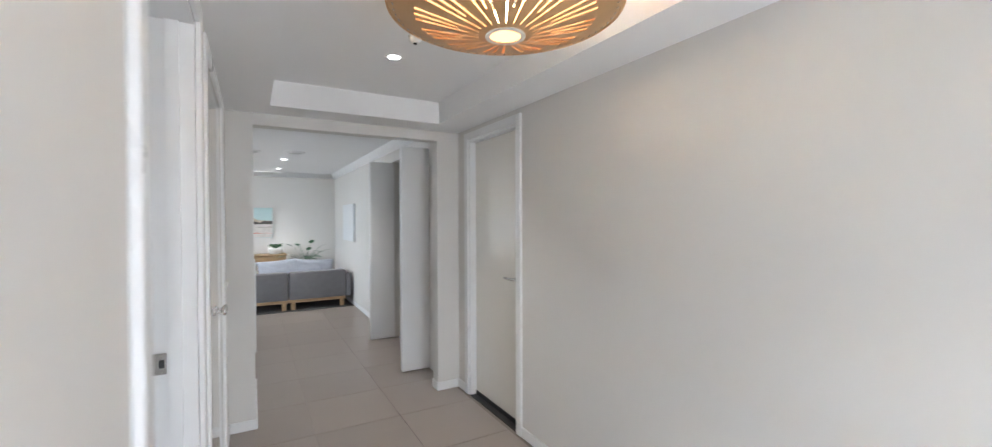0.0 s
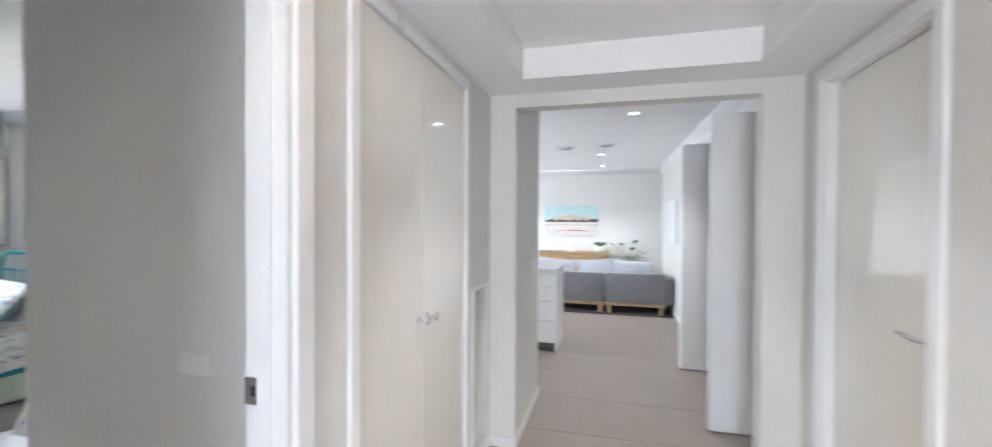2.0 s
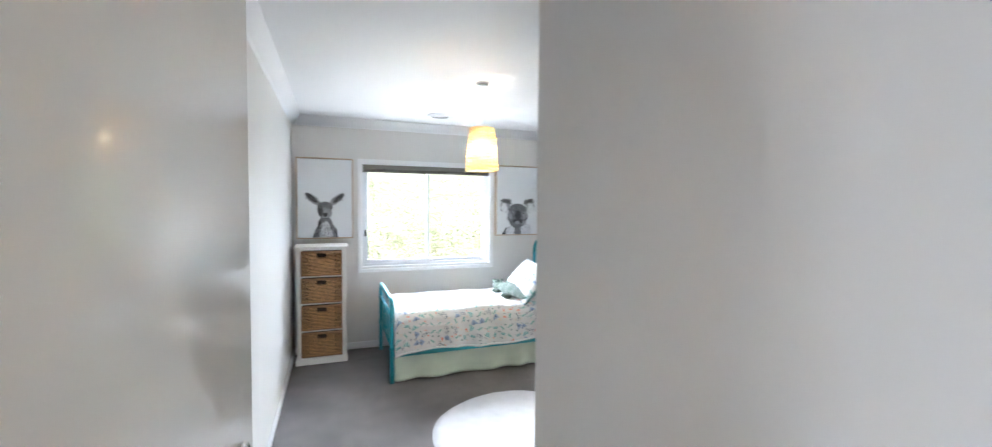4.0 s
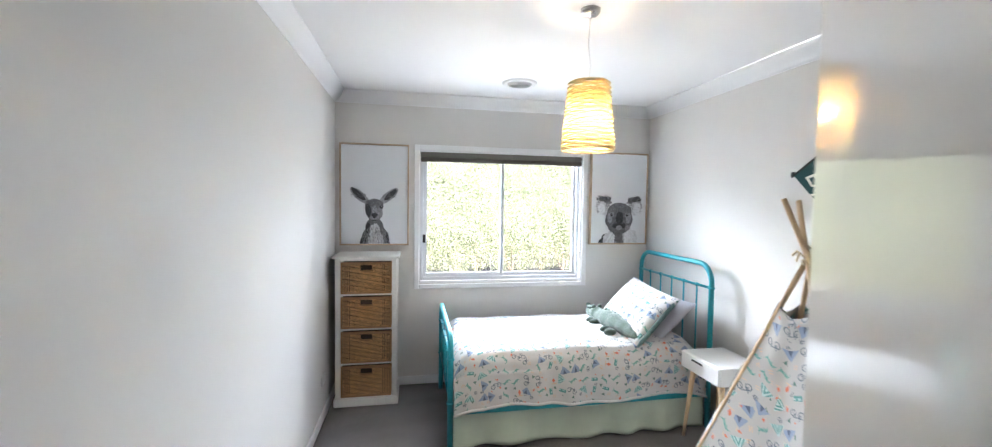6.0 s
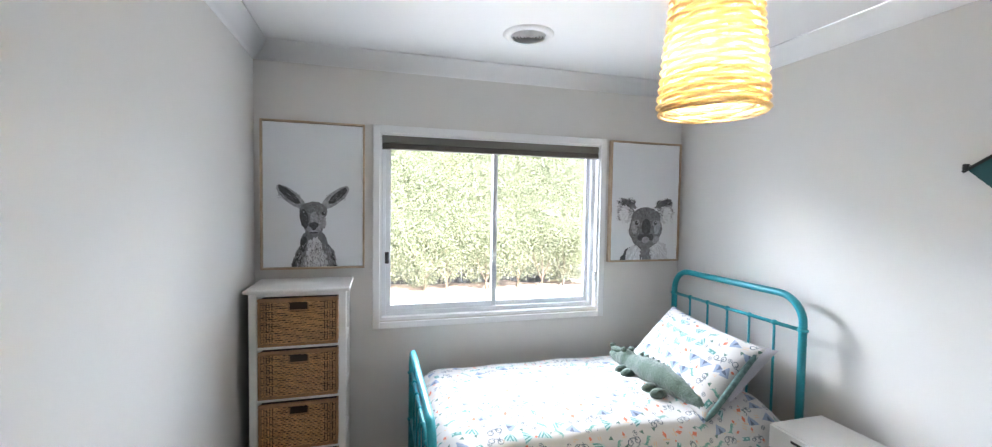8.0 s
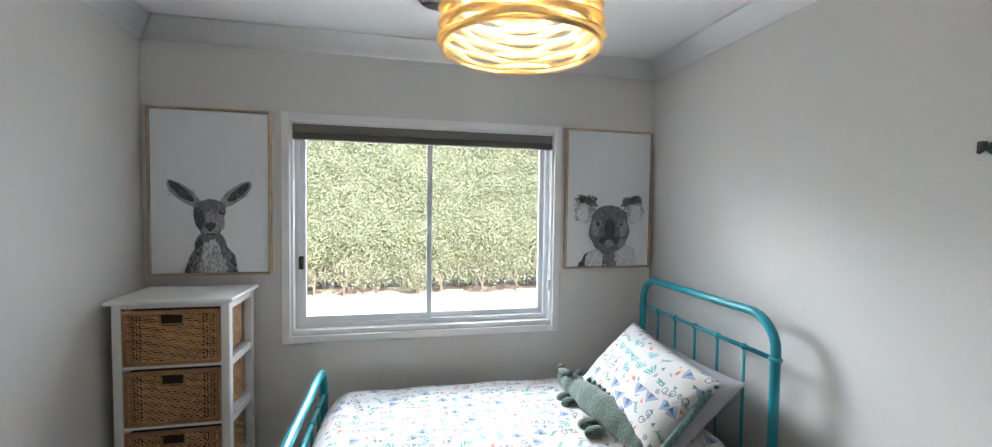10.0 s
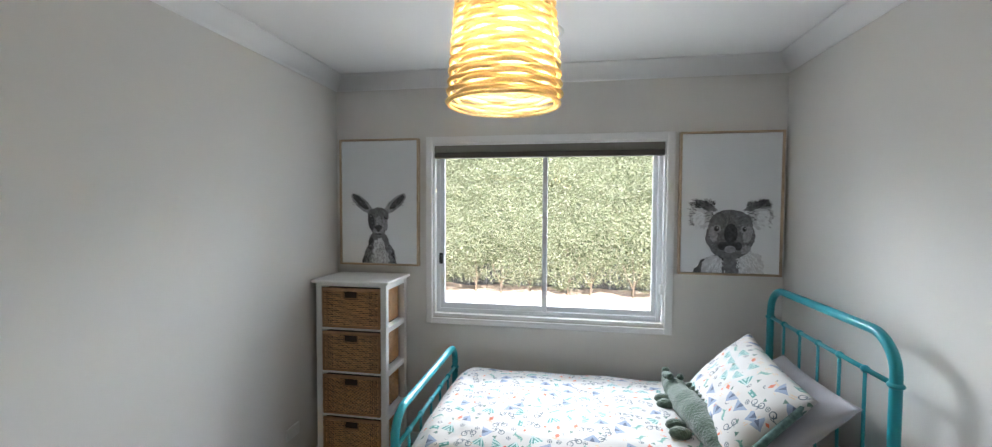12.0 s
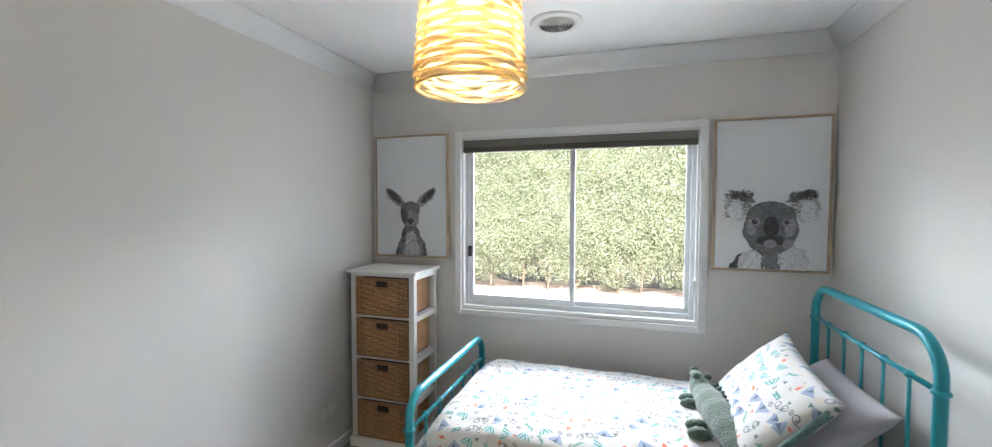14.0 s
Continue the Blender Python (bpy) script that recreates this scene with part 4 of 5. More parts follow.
def quilt_at(s):
    s *= QL[-1]
    for i in range(len(QP) - 1):
        if s <= QL[i + 1] or i == len(QP) - 2:
            f = (s - QL[i]) / (QL[i + 1] - QL[i])
            return QP[i][0] + f * (QP[i + 1][0] - QP[i][0]), QP[i][1] + f * (QP[i + 1][1] - QP[i][1])


def quilt_point(u, v):
    x, z = quilt_at(v)
    y = 1.868 + (3.585 - 1.868) * u
    end = max(0.0, 1 - u / 0.07)
    head = max(0.0, (u - 0.93) / 0.07)
    z = z - (0.10 * end ** 2 + 0.10 * head ** 2) * (1 if z > 0.5 else 0.3)
    hang = max(0.0, min(1.0, (0.60 - z) / 0.25)) if x > -4.0 else 0.0
    puff = 0.012 * noise.noise((x * 3.2, y * 3.2, 1)) + 0.006 * noise.noise((x * 9, y * 9, 5)) + 0.004 * abs(noise.noise((x * 16 + y * 7, y * 14, 2)))
    x += 0.014 * hang * math.sin(y * 17 + 2 * math.sin(y * 5)) + 0.006 * noise.noise((y * 14, z * 8, 3)) * hang
    if hang > 0.5:
        z += 0.012 * math.sin(y * 6.0 + 0.6)
    return (x, y, z + puff * (1 - hang))


qb = sheet(150, 96, quilt_point, lambda u, v: (1.868 + 1.717 * u, QL[-1] * v))
quilt = thing("quilt", (-4.33, 2.73, 0.27), "white quilt printed with small camping motifs, laid over the bed", "quilt")
cover = part("cover", qb, PRINT, quilt, "printed cotton cover", True)
edge_v = 1.0 if quilt_point(0.5, 1.0)[0] > quilt_point(0.5, 0.0)[0] else 0.0
part("hem", tube([(lambda p: (p[0] + 0.002, p[1], p[2]))(quilt_point(k / 80, edge_v)) for k in range(81)], 0.009, 8), PRINT, quilt, "rolled stitched hem", True)
sol = cover.modifiers.new("thickness", "SOLIDIFY")
sol.thickness, sol.offset = 0.02, -1


def pillow_mesh(w, h, t, m, seed, piping=0.0):
    """A filled pillow: w by h, t thick, with drawn corners and creases."""
    b = bmesh.new()
    lay = b.loops.layers.uv.new("UVMap")
    nu, nv = 36, 26
    for side in (1, -1):
        vs = []
        for i in range(nu + 1):
            row = []
            for j in range(nv + 1):
                u, v = 2 * i / nu - 1, 2 * j / nv - 1
                fat = ((1 - abs(u) ** 2.6) * (1 - abs(v) ** 2.6)) ** 0.55
                pull = 1 - 0.07 * (1 - u * u) * abs(v) ** 4 - 0.0
                pull2 = 1 - 0.07 * (1 - v * v) * abs(u) ** 4
                z = side * t / 2 * fat
                z += fat * 0.010 * noise.noise((u * 2.4 + seed, v * 2.4, side)) + 0.006 * fat * noise.noise((u * 6 + seed, v * 6, side * 2))
                row.append(b.verts.new(m @ Vector((u * w / 2 * pull2, v * h / 2 * pull, z))))
            vs.append(row)
        for i in range(nu):
            for j in range(nv):
                f = b.faces.new((vs[i][j], vs[i + 1][j], vs[i + 1][j + 1], vs[i][j + 1]))
                for lp, (a, c) in zip(f.loops, ((i, j), (i + 1, j), (i + 1, j + 1), (i, j + 1))):
                    lp[lay].uv = (a / nu * w + seed, c / nv * h + seed * 0.7)
    bmesh.ops.remove_doubles(b, verts=b.verts, dist=0.0006)
    return b


gm = Matrix.Translation((-4.295, 3.455, 0.695)) @ Euler((radians(42), radians(-2), radians(-3))).to_matrix().to_4x4()
single("grey_pillow", pillow_mesh(0.68, 0.42, 0.14, gm, 3), GREYLINEN, "plain mid grey cotton pillow leaning on the bed head", "pillow", smooth=True, at=(-4.28, 3.46, 0.6))
pm = Matrix.Translation((-4.225, 3.268, 0.760)) @ Euler((radians(48), radians(3), radians(-4))).to_matrix().to_4x4()
pil = single("printed_pillow", pillow_mesh(0.73, 0.45, 0.16, pm, 8), PRINT, "plump white pillow with camping print and green check trim", "pillow", smooth=True, at=(-4.245, 3.25, 0.6))
CHECK = material("green_check_trim", (0.09, 0.16, 0.15), 0.85, 0.5, 60, 0.2, 200)
pts = [pm @ Vector((0.350 + 0.012 * math.cos(a * 3), -0.212 + 0.424 * a, 0.0)) for a in [k / 10 for k in range(11)]]
part("check_trim", tube(pts, [0.006] + [0.014] * 9 + [0.006], 8), CHECK, pil, "dark green checked edge", True)


def crocodile():
    """Stuffed toy: one plain mesh of body, snout, feet and back ridge."""
    pts, rs = [], []
    spine = [(-4.655, 3.045, 0.672, 0.020), (-4.62, 3.05, 0.668, 0.032), (-4.56, 3.055, 0.67, 0.040), (-4.51, 3.06, 0.682, 0.054), (-4.45, 3.065, 0.676, 0.050), (-4.35, 3.075, 0.68, 0.064), (-4.23, 3.09, 0.68, 0.066), (-4.12, 3.10, 0.672, 0.054), (-4.04, 3.11, 0.66, 0.042), (-3.98, 3.115, 0.652, 0.030), (-3.94, 3.12, 0.642, 0.014)]
    for i in range(len(spine) - 1):
        for k in range(4):
            f = k / 4
            a, c = spine[i], spine[i + 1]
            pts.append(tuple(a[j] + f * (c[j] - a[j]) for j in range(3)))
            rs.append((a[3] + f * (c[3] - a[3])) * (1 + 0.05 * math.sin((i * 4 + k) * 1.6)))
    b = tube(pts, rs, 18)
    merge(b, ball((-4.60, 3.045, 0.712), (0.050, 0.030, 0.015)))
    merge(b, ball((-4.648, 3.045, 0.722), (0.015, 0.020, 0.016)))
    for x, y in ((-4.51, 3.035), (-4.51, 3.085)):
        merge(b, ball((x, y, 0.738), 0.018))
    for x in (-4.46, -4.40, -4.20, -4.13):
        merge(b, ball((x - 0.005, 3.0, 0.640), (0.030, 0.048, 0.028)))
    for k in range(11):
        x = -4.44 + k * 0.044
        c = lathe([(0.016, -0.01), (0.009, 0.008), (0.001, 0.018)], (0, 0), 8)
        c.transform(Matrix.Translation((x, 3.11 + 0.003 * k, 0.728 - 0.006 * max(0, k - 5) ** 1.25)) @ Euler((radians(-35), 0, 0)).to_matrix().to_4x4())
        merge(b, c)
    b.transform(Matrix.Translation((0.03, 0.012, -0.014)))
    return b


single("toy_crocodile", crocodile(), PLUSH, "dark green ribbed stuffed toy crocodile lying on the bed", "soft toy", smooth=True, at=(-4.3, 3.06, 0.63))


def bedside_table():
    x0, x1, y0, y1 = -3.80, -3.437, 3.378, 3.69
    t = thing("bedside_table", ((x0 + x1) / 2, (y0 + y1) / 2, 0), "white bedside table with slotted drawer and beech legs", "bedside table")
    part("body", box(x0, x1, y0 + 0.012, y1, 0.475, 0.584, 0.003), WHITE, t)
    dr = part("drawer_front", box(x0 + 0.004, x1 - 0.004, y0 - 0.002, y0 + 0.012, 0.479, 0.58, 0.002), WHITE, t)
    # The front stays whole; a black strip paints the slot's shade.
    part("pull_slot_shade", box(-3.69, -3.585, y0 - 0.0035, y0 - 0.001, 0.548, 0.560, 0.001), BLACK, dr, "black strip as the shade in the cut-out drawer pull")
    for x, sx in ((x0 + 0.05, -1), (x1 - 0.05, 1)):
        for y, sy in ((y0 + 0.06, -1), (y1 - 0.06, 1)):
            part("leg", tube([(x, y, 0.476), (x + sx * 0.045, y + sy * 0.03, 0.0)], [0.018, 0.010], 14), LEGWOOD, t, "turned beech leg", True)
    return t


bedside_table()


def round_rug(cx, cy, r):
    b = bmesh.new()
    rngs = random.Random(3)
    seg, rings = 96, 26
    prev = None
    for i in range(rings + 1):
        rr = r * i / rings
        ring = []
        for k in range(seg):
            a = 2 * math.pi * k / seg
            w = rr * (1 + 0.01 * math.sin(5 * a))
            z = 0.026 * (1 - max(0, (i / rings - 0.93) / 0.07) ** 2) + 0.004 * rngs.random()
            ring.append(b.verts.new((cx + w * math.cos(a), cy + w * math.sin(a), max(z, 0.002))))
        if prev:
            for k in range(seg):
                b.faces.new((prev[k], prev[(k + 1) % seg], ring[(k + 1) % seg], ring[k]))
        prev = ring
    bmesh.ops.remove_doubles(b, verts=b.verts, dist=0.0005)
    return b


single("round_rug", round_rug(-2.74, 2.60, 0.63), SHAG, "round white shaggy rug on the grey carpet", "rug", smooth=True, at=(-2.74, 2.60, 0))


def play_tent():
    ax, ay, az = -2.63, 3.105, 1.357
    t = thing("play_tent", (ax, ay, 0), "printed grey canvas teepee with pale pine poles", "play tent")
    base = [(-2.118, 2.87), (-2.40, 3.60), (-3.12, 3.42), (-3.165, 2.875)]
    twist = 0.010
    lines = []
    for k, (bx, by) in enumerate(base):
        d = Vector((ax - bx, ay - by, az)).normalized()
        side = Vector((-d.y, d.x, 0)).normalized() * twist
        foot = Vector((bx, by, 0.0))
        top = foot + (Vector((ax, ay, az)) + side - foot) * 1.15 if k != 1 else Vector((-2.654, 3.004, 1.566))
        lines.append((foot, top))
        part("pole", tube([foot, top], 0.0098, 16), POLE, t, "bare pale pine pole", True)
    cut = 0.85

    def panel(k, dip):
        (f0, t0), (f1, t1) = lines[k], lines[(k + 1) % 4]

        def at(u, v):
            lim = cut - 0.012 * math.sin(math.pi * u) - dip * (1 - abs(2 * u - 1))
            s = lim / 1.15 * v
            p = f0 + (t0 - f0) * s
            q = f1 + (t1 - f1) * s
            m = p + (q - p) * u
            cen = Vector((ax, ay, m.z))
            out = (m - cen)
            sag = -0.045 * math.sin(math.pi * u) * math.sin(math.pi * v) + 0.008 * noise.noise((u * 5 + k, v * 5, 2))
            out.z = 0
            return m + (out.normalized() if out.length > 1e-5 else out) * (sag + 0.016)

        return sheet(26, 30, at, lambda u, v: (k * 1.3 + (u - 0.5) * 0.95 * (1 - 0.8 * v), v * 1.15))

    for k in range(4):
        ob = part("panel", panel(k, 0.022), CANVAS, t, "printed canvas side", True)
        sol = ob.modifiers.new("thickness", "SOLIDIFY")
        sol.thickness = 0.003
    b = bmesh.new()
    for k in range(5):
        z = az - 0.03 + 0.014 * k
        pts = [(ax + (0.021 + 0.003 * math.sin(k)) * math.cos(a), ay + 0.021 * math.sin(a), z + 0.01 * math.sin(a + k)) for a in [2 * math.pi * j / 20 for j in range(20)]]
        merge(b, tube(pts, 0.0042, 6, True))
    merge(b, tube([(ax - 0.02, ay - 0.02, az), (ax - 0.034, ay - 0.024, az + 0.008), (ax - 0.046, ay - 0.030, az - 0.010)], 0.0045, 7))
    merge(b, tube([(ax - 0.02, ay - 0.02, az), (ax - 0.014, ay - 0.034, az - 0.006), (ax - 0.018, ay - 0.040, az - 0.030)], 0.0045, 7))
    part("lashing", b, ROPE, t, "cream cotton rope lashing", True)
    return t


play_tent()


def pennant():
    y = 3.745
    a, c, tip = Vector((-3.346, y, 1.716)), Vector((-3.192, y, 1.818)), Vector((-3.028, y, 1.400))
    t = thing("wall_pennant", ((a.x + c.x) / 2, y, 1.6), "bottle green felt pennant lettered in cream script", "pennant")
    b = bmesh.new()
    for dy in (-0.004, -0.010):
        for p in (a, c, tip):
            b.verts.new((p.x, y + dy, p.z))
    b.verts.ensure_lookup_table()
    v = b.verts
    b.faces.new((v[0], v[1], v[2]))
    b.faces.new((v[5], v[4], v[3]))
    for i in range(3):
        j = (i + 1) % 3
        b.faces.new((v[i], v[i + 3], v[j + 3], v[j]))
    part("felt", b, PENNANT, t)
    d = (c - a).normalized()
    part("stick", tube([a - d * 0.014 + Vector((0, -0.009, 0)), c + d * 0.014 + Vector((0, -0.009, 0))], 0.006, 10), BLACK, t, "black top stick")
    for p in (a - d * 0.002, c + d * 0.002):
        part("end_cap", box(p.x - 0.008, p.x + 0.008, y - 0.02, y - 0.004, p.z - 0.002, p.z + 0.022, 0.002), BLACK, t, "black clip")
    cu = bpy.data.curves.new("lettering", "FONT")
    cu.body, cu.size, cu.extrude, cu.shear, cu.offset = "Explore", 0.15, 0.001, 0.35, 0.0012
    cu.space_character = 0.92
    tmp = bpy.data.objects.new("tmp_text", cu)
    scene.collection.objects.link(tmp)
    me = bpy.data.meshes.new_from_object(tmp.evaluated_get(bpy.context.evaluated_depsgraph_get()))
    bpy.data.objects.remove(tmp)
    bb = bmesh.new()
    bb.from_mesh(me)
    bpy.data.meshes.remove(me)
    # taper the word toward the tip and lay it along the pennant's axis
    axis = (tip - (a + c) / 2).normalized()
    across = Vector((-axis.z, 0, axis.x))
    if across.z < 0:
        across = -across
    w = max(p.co.x for p in bb.verts)
    start = (a + c) / 2 + axis * 0.045
    for p in bb.verts:
        f = p.co.x / w
        k = 1.0 - 0.62 * f
        q = start + axis * (0.31 * (f * 1.25 - 0.25 * f * f)) + across * (p.co.y - 0.036) * k
        p.co = Vector((q.x, y - 0.0115 - p.co.z * 0.3, q.z))
    part("lettering", bb, CREAM, t, "cream script lettering")
    return t


pennant()


def pendant():
    """A tapered cane shade: thin strands woven in and out of upright ribs, lit from inside."""
    cx, cy, z0, z1 = -3.134, 2.407, 1.787, 2.087
    t = thing("pendant_lamp", (cx, cy, z0), "lit woven cane pendant lamp hanging on a white cord", "pendant lamp")
    r0, r1, rows = 0.115, 0.087, 29
    ring = [2 * math.pi * k / 72 for k in range(72)]
    sh = part("shade", tube([(cx + (r0 + 0.002) * math.cos(a), cy + (r0 + 0.002) * math.sin(a), z0 - 0.002) for a in ring], 0.0038, 8, True), RATTAN, t, "woven cane shade", True)
    for r in range(rows):
        f = (r + 0.6) / rows
        rad, z = r0 + (r1 - r0) * f, z0 + (z1 - z0) * f
        pts = []
        for a in ring:
            w = math.sin(5 * a + (0 if r % 2 else math.pi))
            pts.append((cx + (rad + 0.0072 * w) * math.cos(a), cy + (rad + 0.0072 * w) * math.sin(a), z + 0.0004 * math.sin(5 * a + r * 1.3)))
        part("strand", tube(pts, 0.0052, 8, True), RATTAN, sh, smooth=True)
    for k in range(10):
        a = math.pi * k / 5
        part("rib", tube([(cx + r0 * math.cos(a), cy + r0 * math.sin(a), z0), (cx + r1 * math.cos(a), cy + r1 * math.sin(a), z1)], 0.0012, 6), ROPE, sh)
    part("hoop", tube([(cx + r1 * math.cos(a), cy + r1 * math.sin(a), z1 + 0.002) for a in ring], 0.004, 8, True), RATTAN, sh, smooth=True)
    part("bulb", ball((cx, cy, z0 + 0.19), (0.030, 0.030, 0.038)), LAMPON, t, "glowing warm bulb", True)
    part("lamp_holder", lathe([(0.016, z0 + 0.22), (0.019, z0 + 0.225), (0.019, z0 + 0.285), (0.008, z0 + 0.297)], (cx, cy), 18), PLASTIC, t, "white lamp holder", True)
    part("cord", tube([(cx, cy, z0 + 0.295), (cx + 0.004, cy + 0.003, 2.17), (cx - 0.006, cy - 0.004, 2.27), (cx, cy, 2.40)], 0.0022, 8), PLASTIC, t, "thin white cord", True)
    part("canopy", lathe([(0.01, 2.392), (0.036, 2.396), (0.044, 2.405), (0.045, 2.42)], (cx, cy), 28), STEEL, t, "small silver ceiling rose", True)
    b = bmesh.new()
    for k in range(3):
        a = 2 * math.pi * k / 3
        merge(b, tube([(cx, cy, z0 + 0.28), (cx + r1 * math.cos(a), cy + r1 * math.sin(a), z1)], 0.0018, 6))
    part("spider", b, STEEL, t)
    return t


pendant()


def ceiling_vent(cx, cy, r, z=2.42):
    t = thing("ceiling_vent", (cx, cy, z - 0.02), "round white ceiling air vent with ring louvres", "ceiling vent", "round ceiling vents")
    part("flange", lathe([(r * 0.68, z), (r * 0.70, z - 0.012), (r * 0.92, z - 0.012), (r, z - 0.002), (r, z)], (cx, cy), 40, False), PLASTIC, t, smooth=True)
    # Flat disc; its grey carries the shade of an open duct.
    part("backing", lathe([(0.001, z - 0.004), (r * 0.72, z - 0.003)], (cx, cy), 32, False), VENTGREY, t, "grey disc coloured as the shaded duct behind the louvres")
    for k in range(5):
        q = r * (0.62 - 0.125 * k)
        part("louvre", lathe([(q, z - 0.018), (q + 0.009, z - 0.006), (q + 0.006, z - 0.005), (q - 0.003, z - 0.017)], (cx, cy), 36, False), PLASTIC, t, smooth=True)
    return t


ceiling_vent(-4.37, 2.38, 0.128)


def switch_plate(name, p, out, along, w, h, label, category, rockers):
    """A wall plate at p facing out, w along, with rockers or pins."""
    p, out, along = Vector(p), Vector(out), Vector(along)
    up = Vector((0, 0, 1))

    def slab(a0, a1, b0, b1, d0, d1, bev=0.0015):
        b = box(a0, a1, b0, b1, d0, d1, bev)
        b.transform(Matrix(((along.x, up.x, out.x, p.x), (along.y, up.y, out.y, p.y), (along.z, up.z, out.z, p.z), (0, 0, 0, 1))))
        return b

    t = thing(name, p, label, category)
    part("plate", slab(-w / 2, w / 2, -h / 2, h / 2, 0, 0.008), PLASTIC, t)
    for x in rockers:
        part("rocker", slab(x - 0.008, x + 0.008, -0.012, 0.012, 0.008, 0.011), PLASTIC, t, "small white rocker")
    return t


switch_plate("light_switch", (-0.605, 2.0, 1.015), (0, -1, 0), (1, 0, 0), 0.115, 0.07, "white wall light switch plate on grey wall", "light switch", (0.0,))
switch_plate("light_switch", (0.055, 4.28, 1.10), (1, 0, 0), (0, 1, 0), 0.07, 0.115, "white light switch on the passage wall", "light switch", (0.0,))
pp = switch_plate("power_point", (-4.41, 1.0, 0.285), (0, 1, 0), (1, 0, 0), 0.115, 0.07, "white double power point above the skirting", "power point", (-0.03, 0.03))


# ---- framed animal prints: plain shapes in greys ----
INK = material("print_dark_grey", (0.05, 0.05, 0.055), 0.6, 0.7, 60)
MIDGREY = material("print_mid_grey", (0.17, 0.17, 0.18), 0.6, 0.5, 45)
PALEGREY = material("print_pale_grey", (0.31, 0.31, 0.33), 0.6, 0.4, 60)
SOFTGREY = material("print_soft_grey", (0.155, 0.155, 0.165), 0.6, 0.4, 45)
FAINT = material("print_faint_grey", (0.58, 0.59, 0.61), 0.6, 0.2, 50)


def blob(shapes, x):
    """Flat rounded patches on a print: (centre y, centre z, half width, half height, lean, roughness)."""
    b = bmesh.new()
    for i, (cy, cz, w, h, lean, rough) in enumerate(shapes):
        vs = []
        n = 72
        for k in range(n):
            a = 2 * math.pi * k / n
            q = 1 + rough * noise.noise((math.cos(a) * 5 + i, math.sin(a) * 5, cy * 7)) + rough * 0.7 * noise.noise((math.cos(a) * 19, math.sin(a) * 19 + i, cz * 5))
            py, pz = w * math.cos(a) * q, h * math.sin(a) * q
            vs.append(b.verts.new((x + 0.00012 * i, cy + py * math.cos(lean) - pz * math.sin(lean), cz + py * math.sin(lean) + pz * math.cos(lean))))
        b.faces.new(vs)
    return b


def clipped(b, y0, y1, z0, z1):
    for co, no in (((0, y0, 0), (0, -1, 0)), ((0, y1, 0), (0, 1, 0)), ((0, 0, z0), (0, 0, -1)), ((0, 0, z1), (0, 0, 1))):
        bmesh.ops.bisect_plane(b, geom=b.verts[:] + b.edges[:] + b.faces[:], plane_co=co, plane_no=no, clear_outer=True)
    return b


def fur(cy, cz, w, h, count, length, away, x, seed, lean=0.0):
    """Fine hairs over a rounded patch of a print, lying away from one point of it."""
    r_ = random.Random(seed)
    b = bmesh.new()
    for k in range(count):
        a, q = r_.uniform(0, 2 * math.pi), math.sqrt(r_.random())
        py, pz = w * q * math.cos(a), h * q * math.sin(a)
        p = Vector((x + 0.00001 * (k % 40), cy + py * math.cos(lean) - pz * math.sin(lean), cz + py * math.sin(lean) + pz * math.cos(lean)))
        d = Vector((0, p.y - away[0], p.z - away[1] + 1e-4)).normalized()
        d = (d + Vector((0, r_.uniform(-0.5, 0.5), r_.uniform(-0.5, 0.5)))).normalized()
        side = Vector((0, -d.z, d.y)) * length * 0.10
        b.faces.new([b.verts.new(v) for v in (p - side, p + d * length * r_.uniform(0.6, 1.2), p + side)])
    return b


def framed_print(name, y0, y1, z0, z1, label, layers):
    t = thing(name, (-4.9, (y0 + y1) / 2, z0), label, "framed print", "pair of framed prints")
    d = 0.010
    fr = part("frame", box(-4.92, -4.880, y0, y0 + d, z0, z1, 0.0015), FRAMEWOOD, t, "thin pale oak frame side")
    for a in ((y1 - d, y1, z0, z1), (y0 + d, y1 - d, z0, z0 + d), (y0 + d, y1 - d, z1 - d, z1)):
        part("frame", box(-4.92, -4.880, *a, 0.0015), FRAMEWOOD, t, "thin pale oak frame side")
    part("canvas", box(-4.915, -4.888, y0 + d + 0.003, y1 - d - 0.003, z0 + d + 0.003, z1 - d - 0.003, 0.001), PAPER, t, "white stretched print")
    x = -4.8872
    inside = (y0 + d + 0.004, y1 - d - 0.004, z0 + d + 0.004, z1 - d - 0.004)
    for i, (shape_name, mat_, shapes) in enumerate(layers):
        for k, one in enumerate(shapes):
            if shape_name == "fur":
                cy, cz, w, h, count, length, away = one
                b = fur(cy, cz, w, h, count, length, away, x, 10 * i + k)
            else:
                b = blob([one], x)
            part(shape_name, clipped(b, *inside), mat_, t)
            x += 0.00045 if shape_name == "fur" else 0.00016
    return t


